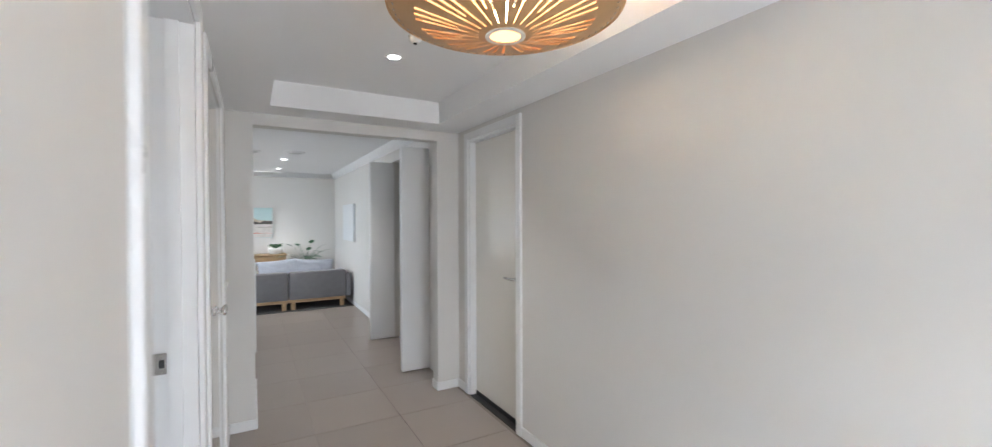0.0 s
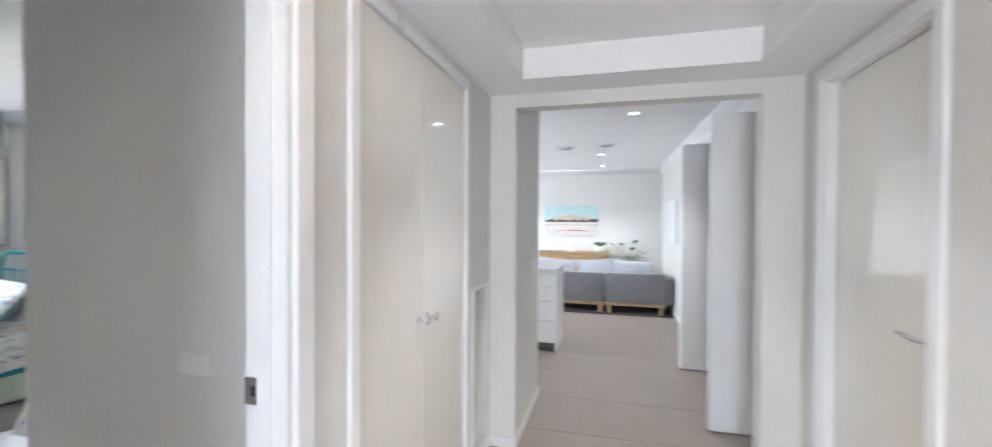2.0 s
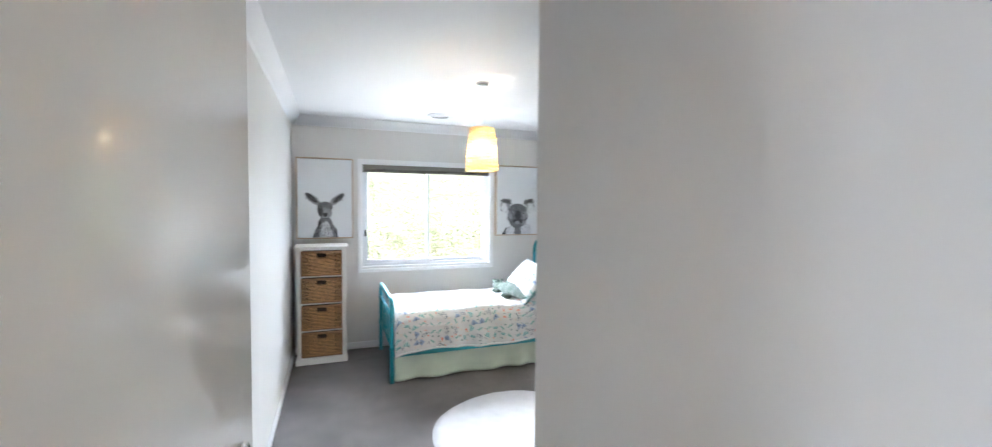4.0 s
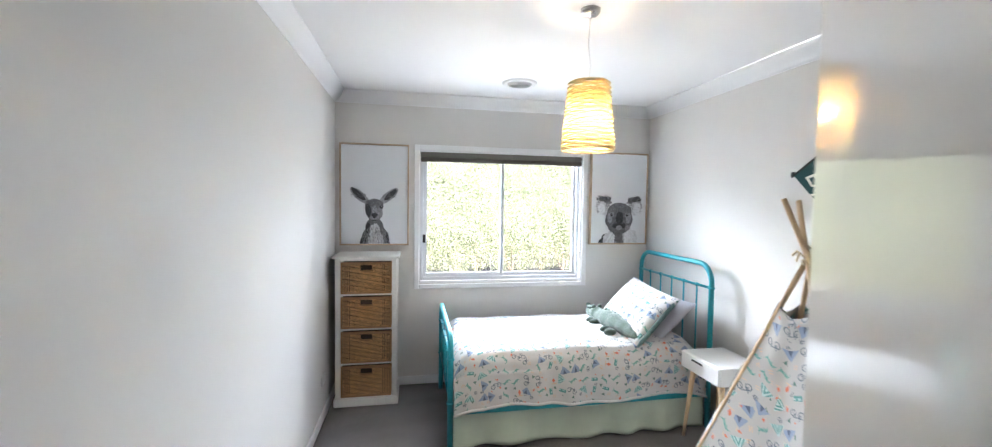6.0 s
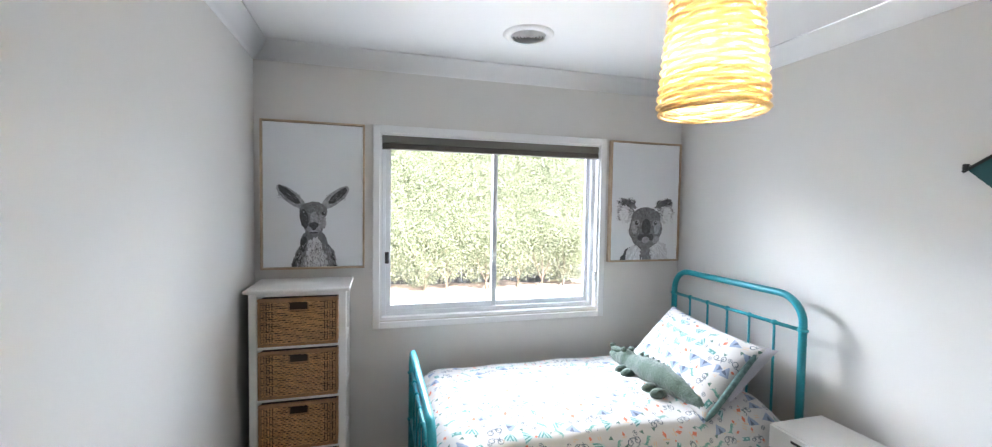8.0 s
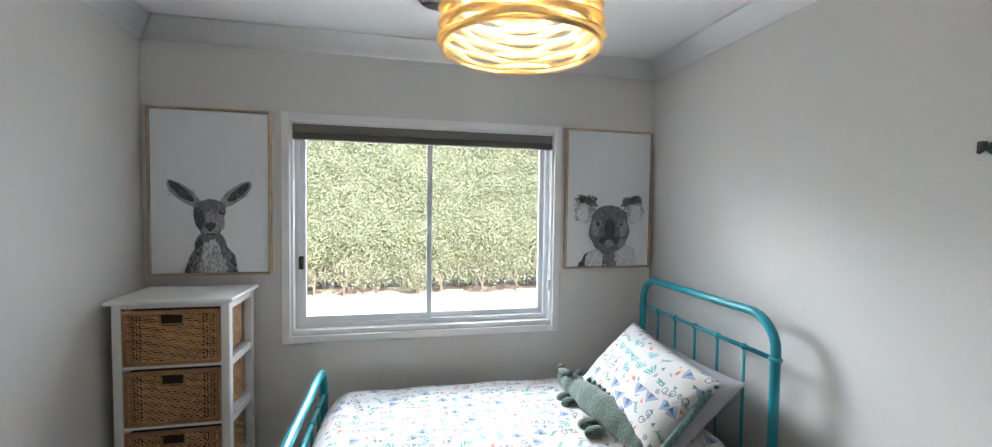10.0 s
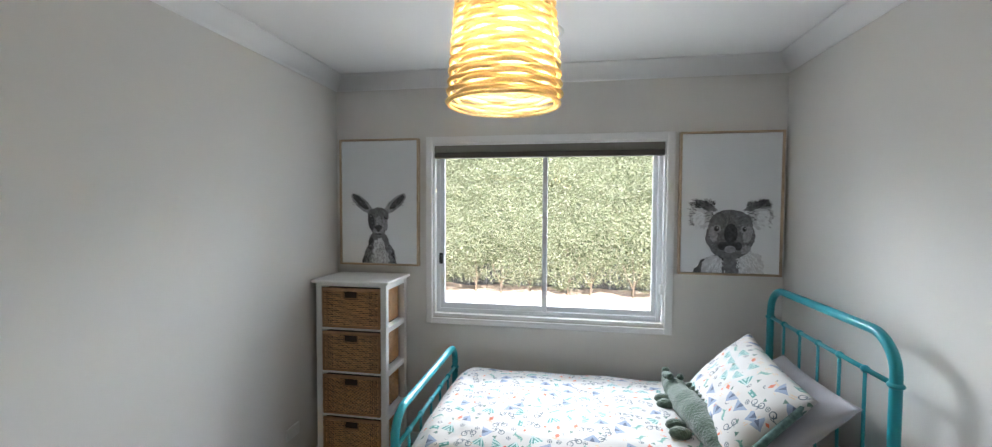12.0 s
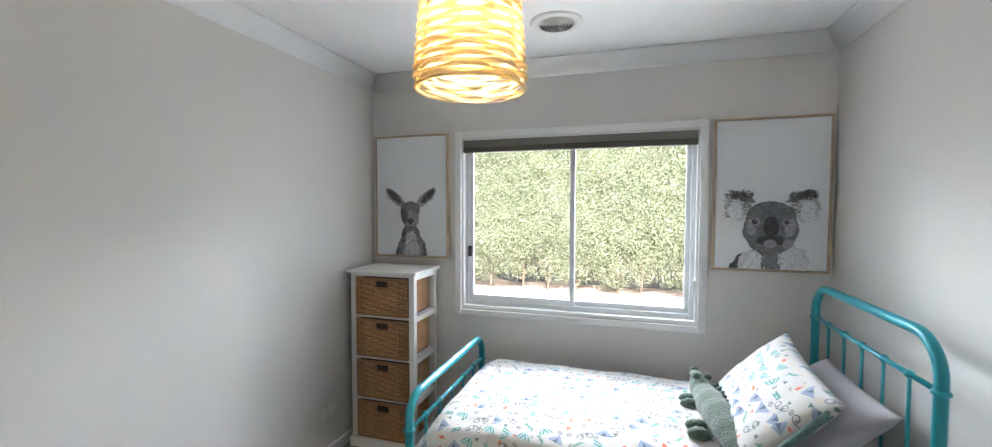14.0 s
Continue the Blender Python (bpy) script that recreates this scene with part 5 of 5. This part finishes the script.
KY, KZ = 1.307, 1.184
NOSE = (KY, KZ + 0.25)
framed_print("animal_print", 1.037, 1.582, 1.183, 2.007, "framed grey and white animal print above the drawers", [
    ("ear", PALEGREY, [(KY - 0.115, KZ + 0.402, 0.094, 0.034, -0.70, 0.05), (KY + 0.115, KZ + 0.402, 0.094, 0.034, 0.70, 0.05)]),
    ("ear_inside", INK, [(KY - 0.126, KZ + 0.414, 0.072, 0.021, -0.74, 0.12), (KY + 0.129, KZ + 0.412, 0.066, 0.020, 0.74, 0.12)]),
    ("fur", MIDGREY, [(KY - 0.115, KZ + 0.402, 0.060, 0.020, 34, 0.018, (KY, KZ + 0.34)), (KY + 0.115, KZ + 0.402, 0.060, 0.020, 34, 0.018, (KY, KZ + 0.34))]),
    ("shoulders", SOFTGREY, [(KY + 0.005, KZ - 0.02, 0.128, 0.10, 0, 0.06), (KY + 0.010, KZ + 0.06, 0.108, 0.10, 0, 0.06), (KY + 0.002, KZ + 0.14, 0.072, 0.085, 0, 0.05)]),
    ("flank", INK, [(KY - 0.092, KZ + 0.02, 0.022, 0.075, -0.30, 0.3), (KY - 0.052, KZ + 0.14, 0.016, 0.05, -0.2, 0.35), (KY + 0.105, KZ + 0.05, 0.010, 0.055, 0.25, 0.3)]),
    ("chest", FAINT, [(KY + 0.012, KZ + 0.045, 0.062, 0.075, 0, 0.22), (KY + 0.006, KZ + 0.125, 0.040, 0.05, 0, 0.25)]),
    ("fur", MIDGREY, [(KY, KZ + 0.05, 0.115, 0.10, 150, 0.022, (KY, KZ + 0.35))]),
    ("fur", PALEGREY, [(KY + 0.01, KZ + 0.06, 0.105, 0.10, 220, 0.020, (KY, KZ + 0.35))]),
    ("head", SOFTGREY, [(KY, KZ + 0.322, 0.073, 0.056, 0, 0.04), (KY + 0.001, KZ + 0.280, 0.063, 0.075, 0, 0.04), (KY + 0.002, KZ + 0.238, 0.050, 0.052, 0, 0.04)]),
    ("face_shadow", INK, [(KY - 0.048, KZ + 0.282, 0.022, 0.055, 0.12, 0.15)]),
    ("cheek", PALEGREY, [(KY + 0.046, KZ + 0.268, 0.020, 0.042, 0.1, 0.2), (KY + 0.004, KZ + 0.285, 0.022, 0.038, 0, 0.2)]),
    ("fur", INK, [(KY, KZ + 0.30, 0.058, 0.060, 60, 0.011, NOSE)]),
    ("fur", PALEGREY, [(KY + 0.012, KZ + 0.29, 0.052, 0.070, 80, 0.011, NOSE)]),
    ("muzzle", PALEGREY, [(KY + 0.004, KZ + 0.226, 0.036, 0.030, 0, 0.08)]),
    ("eye", INK, [(KY - 0.053, KZ + 0.316, 0.013, 0.011, 0.2, 0.05), (KY + 0.053, KZ + 0.312, 0.012, 0.011, -0.2, 0.05)]),
    ("nose", INK, [(KY + 0.002, KZ + 0.246, 0.025, 0.017, 0, 0.06), (KY + 0.002, KZ + 0.232, 0.012, 0.014, 0, 0.1), (KY + 0.003, KZ + 0.204, 0.024, 0.005, 0, 0.2)]),
    ("eye_glint", PAPER, [(KY - 0.050, KZ + 0.320, 0.0025, 0.0025, 0, 0), (KY + 0.056, KZ + 0.316, 0.0025, 0.0025, 0, 0)]),
])
OY, OZ = 3.447, 1.184
NOSE = (OY, OZ + 0.24)
framed_print("animal_print", 3.170, 3.722, 1.183, 2.007, "framed grey and white animal print beside the window", [
    ("ear", FAINT, [(OY - 0.158, OZ + 0.345, 0.062, 0.080, 0.15, 0.2), (OY + 0.158, OZ + 0.345, 0.062, 0.080, -0.15, 0.2)]),
    ("ear_edge", MIDGREY, [(OY - 0.138, OZ + 0.402, 0.070, 0.020, -0.45, 0.3), (OY + 0.138, OZ + 0.402, 0.070, 0.020, 0.45, 0.3)]),
    ("fur", INK, [(OY - 0.145, OZ + 0.402, 0.066, 0.020, 90, 0.024, (OY - 0.10, OZ + 0.34)), (OY + 0.145, OZ + 0.402, 0.066, 0.020, 90, 0.024, (OY + 0.10, OZ + 0.34))]),
    ("fur", MIDGREY, [(OY - 0.200, OZ + 0.345, 0.018, 0.065, 40, 0.022, (OY - 0.10, OZ + 0.34)), (OY + 0.200, OZ + 0.345, 0.018, 0.065, 40, 0.022, (OY + 0.10, OZ + 0.34)), (OY - 0.110, OZ + 0.36, 0.022, 0.06, 60, 0.022, (OY - 0.05, OZ + 0.34)), (OY + 0.110, OZ + 0.36, 0.022, 0.06, 60, 0.022, (OY + 0.05, OZ + 0.34))]),
    ("fur", PAPER, [(OY - 0.165, OZ + 0.325, 0.030, 0.050, 80, 0.030, (OY - 0.09, OZ + 0.38)), (OY + 0.165, OZ + 0.325, 0.030, 0.050, 80, 0.030, (OY + 0.09, OZ + 0.38))]),
    ("shoulders", INK, [(OY - 0.010, OZ - 0.03, 0.200, 0.155, 0, 0.06)]),
    ("chest", FAINT, [(OY - 0.082, OZ + 0.025, 0.072, 0.088, 0.25, 0.15), (OY + 0.102, OZ + 0.04, 0.080, 0.098, -0.25, 0.15)]),
    ("neck", MIDGREY, [(OY + 0.005, OZ + 0.045, 0.050, 0.065, 0, 0.2)]),
    ("fur", PAPER, [(OY + 0.09, OZ + 0.05, 0.07, 0.08, 90, 0.030, (OY, OZ + 0.25)), (OY - 0.08, OZ + 0.03, 0.055, 0.07, 70, 0.030, (OY, OZ + 0.25))]),
    ("head", SOFTGREY, [(OY, OZ + 0.290, 0.118, 0.086, 0, 0.05), (OY, OZ + 0.225, 0.133, 0.105, 0, 0.06), (OY, OZ + 0.165, 0.105, 0.070, 0, 0.06)]),
    ("fur", INK, [(OY, OZ + 0.24, 0.120, 0.120, 240, 0.012, NOSE)]),
    ("fur", PALEGREY, [(OY, OZ + 0.25, 0.124, 0.118, 240, 0.011, NOSE)]),
    ("cheek", PALEGREY, [(OY - 0.092, OZ + 0.235, 0.022, 0.045, 0.2, 0.3), (OY + 0.092, OZ + 0.235, 0.024, 0.050, -0.2, 0.3), (OY + 0.085, OZ + 0.15, 0.03, 0.022, 0.6, 0.3)]),
    ("socket", PALEGREY, [(OY - 0.074, OZ + 0.266, 0.024, 0.024, 0, 0.15), (OY + 0.074, OZ + 0.264, 0.022, 0.022, 0, 0.15)]),
    ("chin", INK, [(OY - 0.040, OZ + 0.168, 0.024, 0.024, 0.7, 0.15), (OY + 0.040, OZ + 0.168, 0.024, 0.024, -0.7, 0.15), (OY, OZ + 0.180, 0.045, 0.014, 0, 0.1)]),
    ("lip", PALEGREY, [(OY, OZ + 0.150, 0.030, 0.022, 0, 0.12)]),
    ("nose", INK, [(OY + 0.002, OZ + 0.240, 0.036, 0.056, 0, 0.04), (OY + 0.002, OZ + 0.212, 0.031, 0.026, 0, 0.05)]),
    ("eye", INK, [(OY - 0.074, OZ + 0.268, 0.014, 0.015, 0, 0.05), (OY + 0.074, OZ + 0.266, 0.011, 0.014, 0, 0.05)]),
    ("eye_glint", PAPER, [(OY - 0.070, OZ + 0.273, 0.003, 0.003, 0, 0), (OY + 0.077, OZ + 0.271, 0.003, 0.003, 0, 0)]),
])


# ---- hall things ----
def dish_pendant():
    cx, cy = 0.75, 1.30
    t = thing("hall_pendant", (cx, cy, 2.07), "large pale bronze dish pendant with lit radial slots", "pendant lamp")
    prof = [(0.052, 2.075), (0.085, 2.081), (0.15, 2.096), (0.22, 2.114), (0.285, 2.131), (0.335, 2.145), (0.365, 2.155)]
    seg = 144
    b = bmesh.new()
    rings = [[b.verts.new((cx + r * math.cos(2 * math.pi * k / seg), cy + r * math.sin(2 * math.pi * k / seg), z)) for k in range(seg)] for r, z in prof]
    for i in range(len(prof) - 1):
        for k in range(seg):
            long_slot = k % 6 == 0 and 1 <= i <= 3
            short_slot = k % 6 == 3 and 2 <= i <= 3 and (k // 6) % 2 == 0
            if long_slot or short_slot:
                continue
            b.faces.new((rings[i][k], rings[i][(k + 1) % seg], rings[i + 1][(k + 1) % seg], rings[i + 1][k]))
    lower = part("lower_dish", b, BRONZE, t, "slotted bronze lower dish")
    sol_ = lower.modifiers.new("thickness", "SOLIDIFY")
    sol_.thickness = 0.002
    up = lathe([(0.365, 2.156), (0.33, 2.185), (0.25, 2.22), (0.16, 2.243)], (cx, cy), 72, False)
    part("upper_dish", up, BRONZE, t, "bronze upper dish", True)
    part("rim", tube([(cx + 0.367 * math.cos(a), cy + 0.367 * math.sin(a), 2.1555) for a in [2 * math.pi * k / 96 for k in range(96)]], 0.004, 8, True), BRONZE, t, smooth=True)
    b = bmesh.new()
    for k in range(60):
        a = 2 * math.pi * k / 60
        merge(b, ball((cx + 0.348 * math.cos(a), cy + 0.348 * math.sin(a), 2.148), 0.004, 1))
    tagged(part("rivets", b, CHROME, t, "small bright rivets"), kind="stuff")
    b = lathe([(0.05, 2.073), (0.064, 2.073), (0.064, 2.077), (0.05, 2.077)], (cx, cy), 40, False)
    part("ring", b, CREAM, t, "bright ring round the opening")
    # Added emissive disc that makes the slots look lit; not a lamp part.
    part("slot_glow_disc", lathe([(0.05, 2.172), (0.30, 2.176), (0.30, 2.179), (0.05, 2.175)], (cx, cy), 48, False), SLOTGLOW, t, "added glowing disc behind the slots")
    part("bulb", ball((cx, cy, 2.15), 0.036), HALLBULB, t, "glowing warm bulb", True)
    for k in range(3):
        a = 2 * math.pi * k / 3
        part("stay", tube([(cx, cy, 2.27), (cx + 0.162 * math.cos(a), cy + 0.162 * math.sin(a), 2.243)], 0.003, 6), STEEL, t)
    part("rod", tube([(cx, cy, 2.20), (cx, cy, 2.40)], 0.006, 10), STEEL, t)
    part("canopy", lathe([(0.05, 2.40), (0.055, 2.41), (0.055, 2.42)], (cx, cy), 28), STEEL, t)
    return t


dish_pendant()


def downlight(x, y, z=2.42):
    t = thing("downlight", (x, y, z - 0.006), "small round lit recessed ceiling downlight", "downlight", "recessed downlights")
    part("trim_ring", lathe([(0.034, z - 0.001), (0.034, z - 0.005), (0.046, z - 0.004), (0.048, z)], (x, y), 28, False), PLASTIC, t, smooth=True)
    part("lens", lathe([(0.001, z - 0.003), (0.035, z - 0.003)], (x, y), 24, False), DOWNLIGHT, t, "glowing lens")


for p in DOWNLIGHTS:
    downlight(*p)
sm = thing("smoke_alarm", (0.772, 2.231, 2.39), "small round white smoke alarm on the ceiling", "smoke alarm")
part("housing", lathe([(0.012, 2.385), (0.026, 2.388), (0.034, 2.402), (0.036, 2.42)], (0.772, 2.231), 28), PLASTIC, sm, smooth=True)
part("sensor", lathe([(0.006, 2.378), (0.010, 2.380), (0.010, 2.386)], (0.772, 2.231), 16), BLACK, sm, "dark sensor tip")
ceiling_vent(0.575, 6.72, 0.13)
ceiling_vent(0.03, 6.84, 0.13)


# ---- living room things ----
isl = thing("kitchen_island", (-0.75, 6.0, 0), "white kitchen island with drawers and stone top", "kitchen island")
part("carcass", box(-1.55, 0.055, 5.69, 6.35, 0.10, 0.885, 0.002), WHITE, isl)
part("end_panel", box(0.055, 0.075, 5.665, 6.36, 0.0, 0.885, 0.002), WHITE, isl)
part("kickboard", box(-1.5, 0.055, 5.73, 5.745, 0.0, 0.10), BLINDDARK, isl, "dark recessed kickboard")
part("worktop", box(-1.58, 0.09, 5.65, 6.39, 0.885, 0.92, 0.003), STONE, isl, "white stone worktop")
for x0 in (-0.545, -1.15):
    for z0, z1 in ((0.105, 0.345), (0.35, 0.56), (0.565, 0.725), (0.73, 0.865)):
        part("drawer_front", box(x0, x0 + 0.595, 5.668, 5.688, z0, z1 - 0.006, 0.002), WHITE, isl)

SY = 7.86
sofa = thing("sofa", (0.3, SY + 0.4, 0), "grey two-part upholstered sofa on an oak base", "sofa")
for x0, x1 in ((-1.05, 0.545), (0.56, 1.44)):
    part("backrest", box(x0, x1, SY, SY + 0.16, 0.17, 0.625, 0.025, seg=3), SOFA, sofa, smooth=True)
    part("seat", box(x0, x1, SY + 0.16, SY + 0.85, 0.17, 0.42, 0.03, seg=3), SOFA, sofa, smooth=True)
    part("base_rail", box(x0, x1, SY + 0.01, SY + 0.055, 0.125, 0.172, 0.004), OAK, sofa, "oak base rail")
    for x in (x0 + 0.03, x1 - 0.09):
        part("leg", box(x, x + 0.06, SY + 0.01, SY + 0.07, 0.0, 0.125, 0.004), OAK, sofa, "square oak leg")
        part("leg", box(x, x + 0.06, SY + 0.75, SY + 0.81, 0.0, 0.125, 0.004), OAK, sofa, "square oak leg")
part("armrest", box(1.44, 1.53, SY, SY + 0.85, 0.17, 0.56, 0.025, seg=3), SOFA, sofa, smooth=True)
for k, (cx, w, h, lean) in enumerate(((-0.22, 0.66, 0.40, 3), (0.42, 0.62, 0.42, -4), (0.95, 0.66, 0.40, 3))):
    m = Matrix.Translation((cx, SY + 0.24, 0.615)) @ Euler((radians(72), radians(lean), 0)).to_matrix().to_4x4()
    single("sofa_cushion", pillow_mesh(w, h, 0.17, m, k), SOFACUSH, "soft pale grey cushion along the sofa back", "cushion", "sofa cushions", True, at=(cx, SY + 0.24, 0.42))
# Thin dark sheet on the floor, from just before the sofa to behind it.
single("sofa_floor_sheet", box(-1.6, 1.56, SY - 0.08, 9.25, 0.0, 0.012, 0.004), FLOORDARK, "dark charcoal sheet on the floor under the sofa", "rug", at=(0, 8.5, 0))

sb = thing("sideboard", (-0.2, 9.55, 0), "low oak sideboard against the end wall", "sideboard")
part("body", box(-1.25, 0.61, 9.36, 9.77, 0.14, 0.79, 0.004), OAK, sb)
part("top", box(-1.27, 0.63, 9.34, 9.78, 0.79, 0.815, 0.004), OAK, sb)
for k in range(3):
    part("door", box(-1.23 + 0.61 * k, -0.63 + 0.61 * k, 9.342, 9.36, 0.17, 0.77, 0.003), OAK, sb)
for x in (-1.2, 0.52):
    for y in (9.4, 9.7):
        part("leg", tube([(x, y, 0.14), (x, y, 0)], [0.025, 0.016], 12), OAK, sb)

ap = thing("landscape_painting", (-0.13, 9.78, 1.125), "pale landscape painting of hills over pink water", "painting")
part("canvas", box(-0.665, 0.40, 9.765, 9.798, 1.125, 1.713, 0.002), material("painted_sky", (0.50, 0.66, 0.66), 0.6, 0.08, 5), ap)


def strip(name, colour, prof_top, prof_bot, y, vary=0.2):
    n = 40
    b = bmesh.new()
    vs = []
    for k in range(n + 1):
        u = k / n
        vs.append((b.verts.new((-0.66 + 1.055 * u, y, prof_bot(u))), b.verts.new((-0.66 + 1.055 * u, y, prof_top(u)))))
    for a, c in zip(vs, vs[1:]):
        b.faces.new((a[0], c[0], c[1], a[1]))
    part(name, b, material("painted_" + name, colour, 0.6, vary, 14), ap)


strip("hills", (0.58, 0.48, 0.38), lambda u: 1.44 + 0.10 * math.exp(-((u - 0.5) / 0.30) ** 2) + 0.03 * noise.noise((u * 7, 1, 1)), lambda u: 1.40, 9.7640)
strip("trees", (0.10, 0.09, 0.075), lambda u: 1.435 + 0.035 * noise.noise((u * 12, 4, 1)) + 0.05 * max(0, u - 0.7), lambda u: 1.385, 9.7630, 0.5)
strip("water", (0.66, 0.62, 0.58), lambda u: 1.39 + 0.006 * noise.noise((u * 20, 2, 1)), lambda u: 1.13, 9.7620, 0.12)
strip("shore", (0.30, 0.24, 0.20), lambda u: 1.335 + 0.012 * noise.noise((u * 9, 7, 1)), lambda u: 1.328, 9.7610, 0.4)
strip("red_reeds", (0.62, 0.20, 0.14), lambda u: 1.215 + 0.05 * max(0, 1 - abs(u - 0.55) / 0.28) * (0.6 + noise.noise((u * 22, 9, 1))), lambda u: 1.21, 9.7600, 0.3)

wp = thing("white_canvas", (1.57, 8.2, 1.1), "large plain white canvas on the side wall", "wall art")
part("canvas", box(1.545, 1.578, 7.72, 8.68, 1.10, 1.75, 0.003), PAPER, wp)


def leafy(t, base, stems, seed):
    r_ = random.Random(seed)
    for k in range(stems):
        a, ln = r_.uniform(0, 6.28), r_.uniform(0.22, 0.55)
        tip = Vector(base) + Vector((math.cos(a) * ln * 0.75, math.sin(a) * ln * 0.4, ln * r_.uniform(0.35, 0.95)))
        mid = (Vector(base) + tip) / 2 + Vector((0, 0, 0.06))
        st = part("stem", tube([base, mid, tip], [0.004, 0.003, 0.002], 6), LEAFDARK, t)
        b = bmesh.new()
        d = (tip - mid).normalized()
        side = d.cross(Vector((0, 0, 1))).normalized()
        s = r_.uniform(0.06, 0.10)
        rim = [b.verts.new(tip + d * s * (1 - math.cos(q)) * 0.8 + side * s * 0.55 * math.sin(q) + Vector((0, 0, -0.03 * (1 - math.cos(q))))) for q in [2 * math.pi * j / 14 for j in range(14)]]
        b.faces.new(rim)
        part("leaf", b, LEAFDARK, t)


pl = thing("pot_plant", (0.95, 9.3, 0), "leafy green plant in a tall white pot", "pot plant")
part("pot", lathe([(0.10, 0.0), (0.13, 0.02), (0.15, 0.5), (0.155, 0.66), (0.14, 0.66), (0.135, 0.60)], (0.95, 9.3), 28, False), POT, pl, "white ceramic pot", True)
part("soil", lathe([(0.001, 0.60), (0.138, 0.60)], (0.95, 9.3), 20, False), SOIL, pl)
leafy(pl, (0.95, 9.3, 0.60), 22, 5)
pl2 = thing("pot_plant", (0.44, 9.55, 0.815), "small dark leafed plant in a white bowl on the sideboard", "pot plant")
part("pot", lathe([(0.06, 0.815), (0.11, 0.83), (0.125, 0.90), (0.115, 0.93), (0.108, 0.92), (0.10, 0.90)], (0.44, 9.55), 24), POT, pl2, "white ceramic bowl", True)
b = bmesh.new()
for k in range(16):
    a = k * 0.8
    p0 = Vector((0.44, 9.55, 0.92))
    q = p0 + Vector((0.13 * math.cos(a), 0.08 * math.sin(a), 0.05 + 0.02 * (k % 3)))
    merge(b, tube([p0, (p0 + q) / 2 + Vector((0, 0, 0.03)), q], [0.012, 0.018, 0.004], 5))
part("leaves", b, LEAFDARK, pl2)
orn = lathe([(0.07, 0.815), (0.075, 0.83), (0.05, 0.87), (0.03, 0.93), (0.045, 0.955), (0.04, 0.97)], (-0.10, 9.55), 20)
single("white_ornament", orn, POT, "small white ceramic ornament on the sideboard", "ornament", smooth=True, at=(-0.10, 9.55, 0.815))


# ---- floor tiles, last ----
tile_mesh = bpy.data.meshes.new("floor_tile")
tb = box(-0.2985, 0.2985, -0.2985, 0.2985, -0.008, 0.0, 0.0012)
tb.to_mesh(tile_mesh)
tb.free()
tile_mesh.materials.append(TILE)
for i in range(-6, 5):
    for j in range(-3, 20):
        x, y = 0.115 + 0.6 * i, 0.03 + 0.6 * j
        inside = (-0.3 < x < 1.9 and y < 4.6) or (y > 4.4)
        if not inside or x < -3.9 or x > 2.2 or y > 9.9:
            continue
        t = new("tile", tile_mesh)
        t.parent = floor
        t.location = (x, y, 0.0)
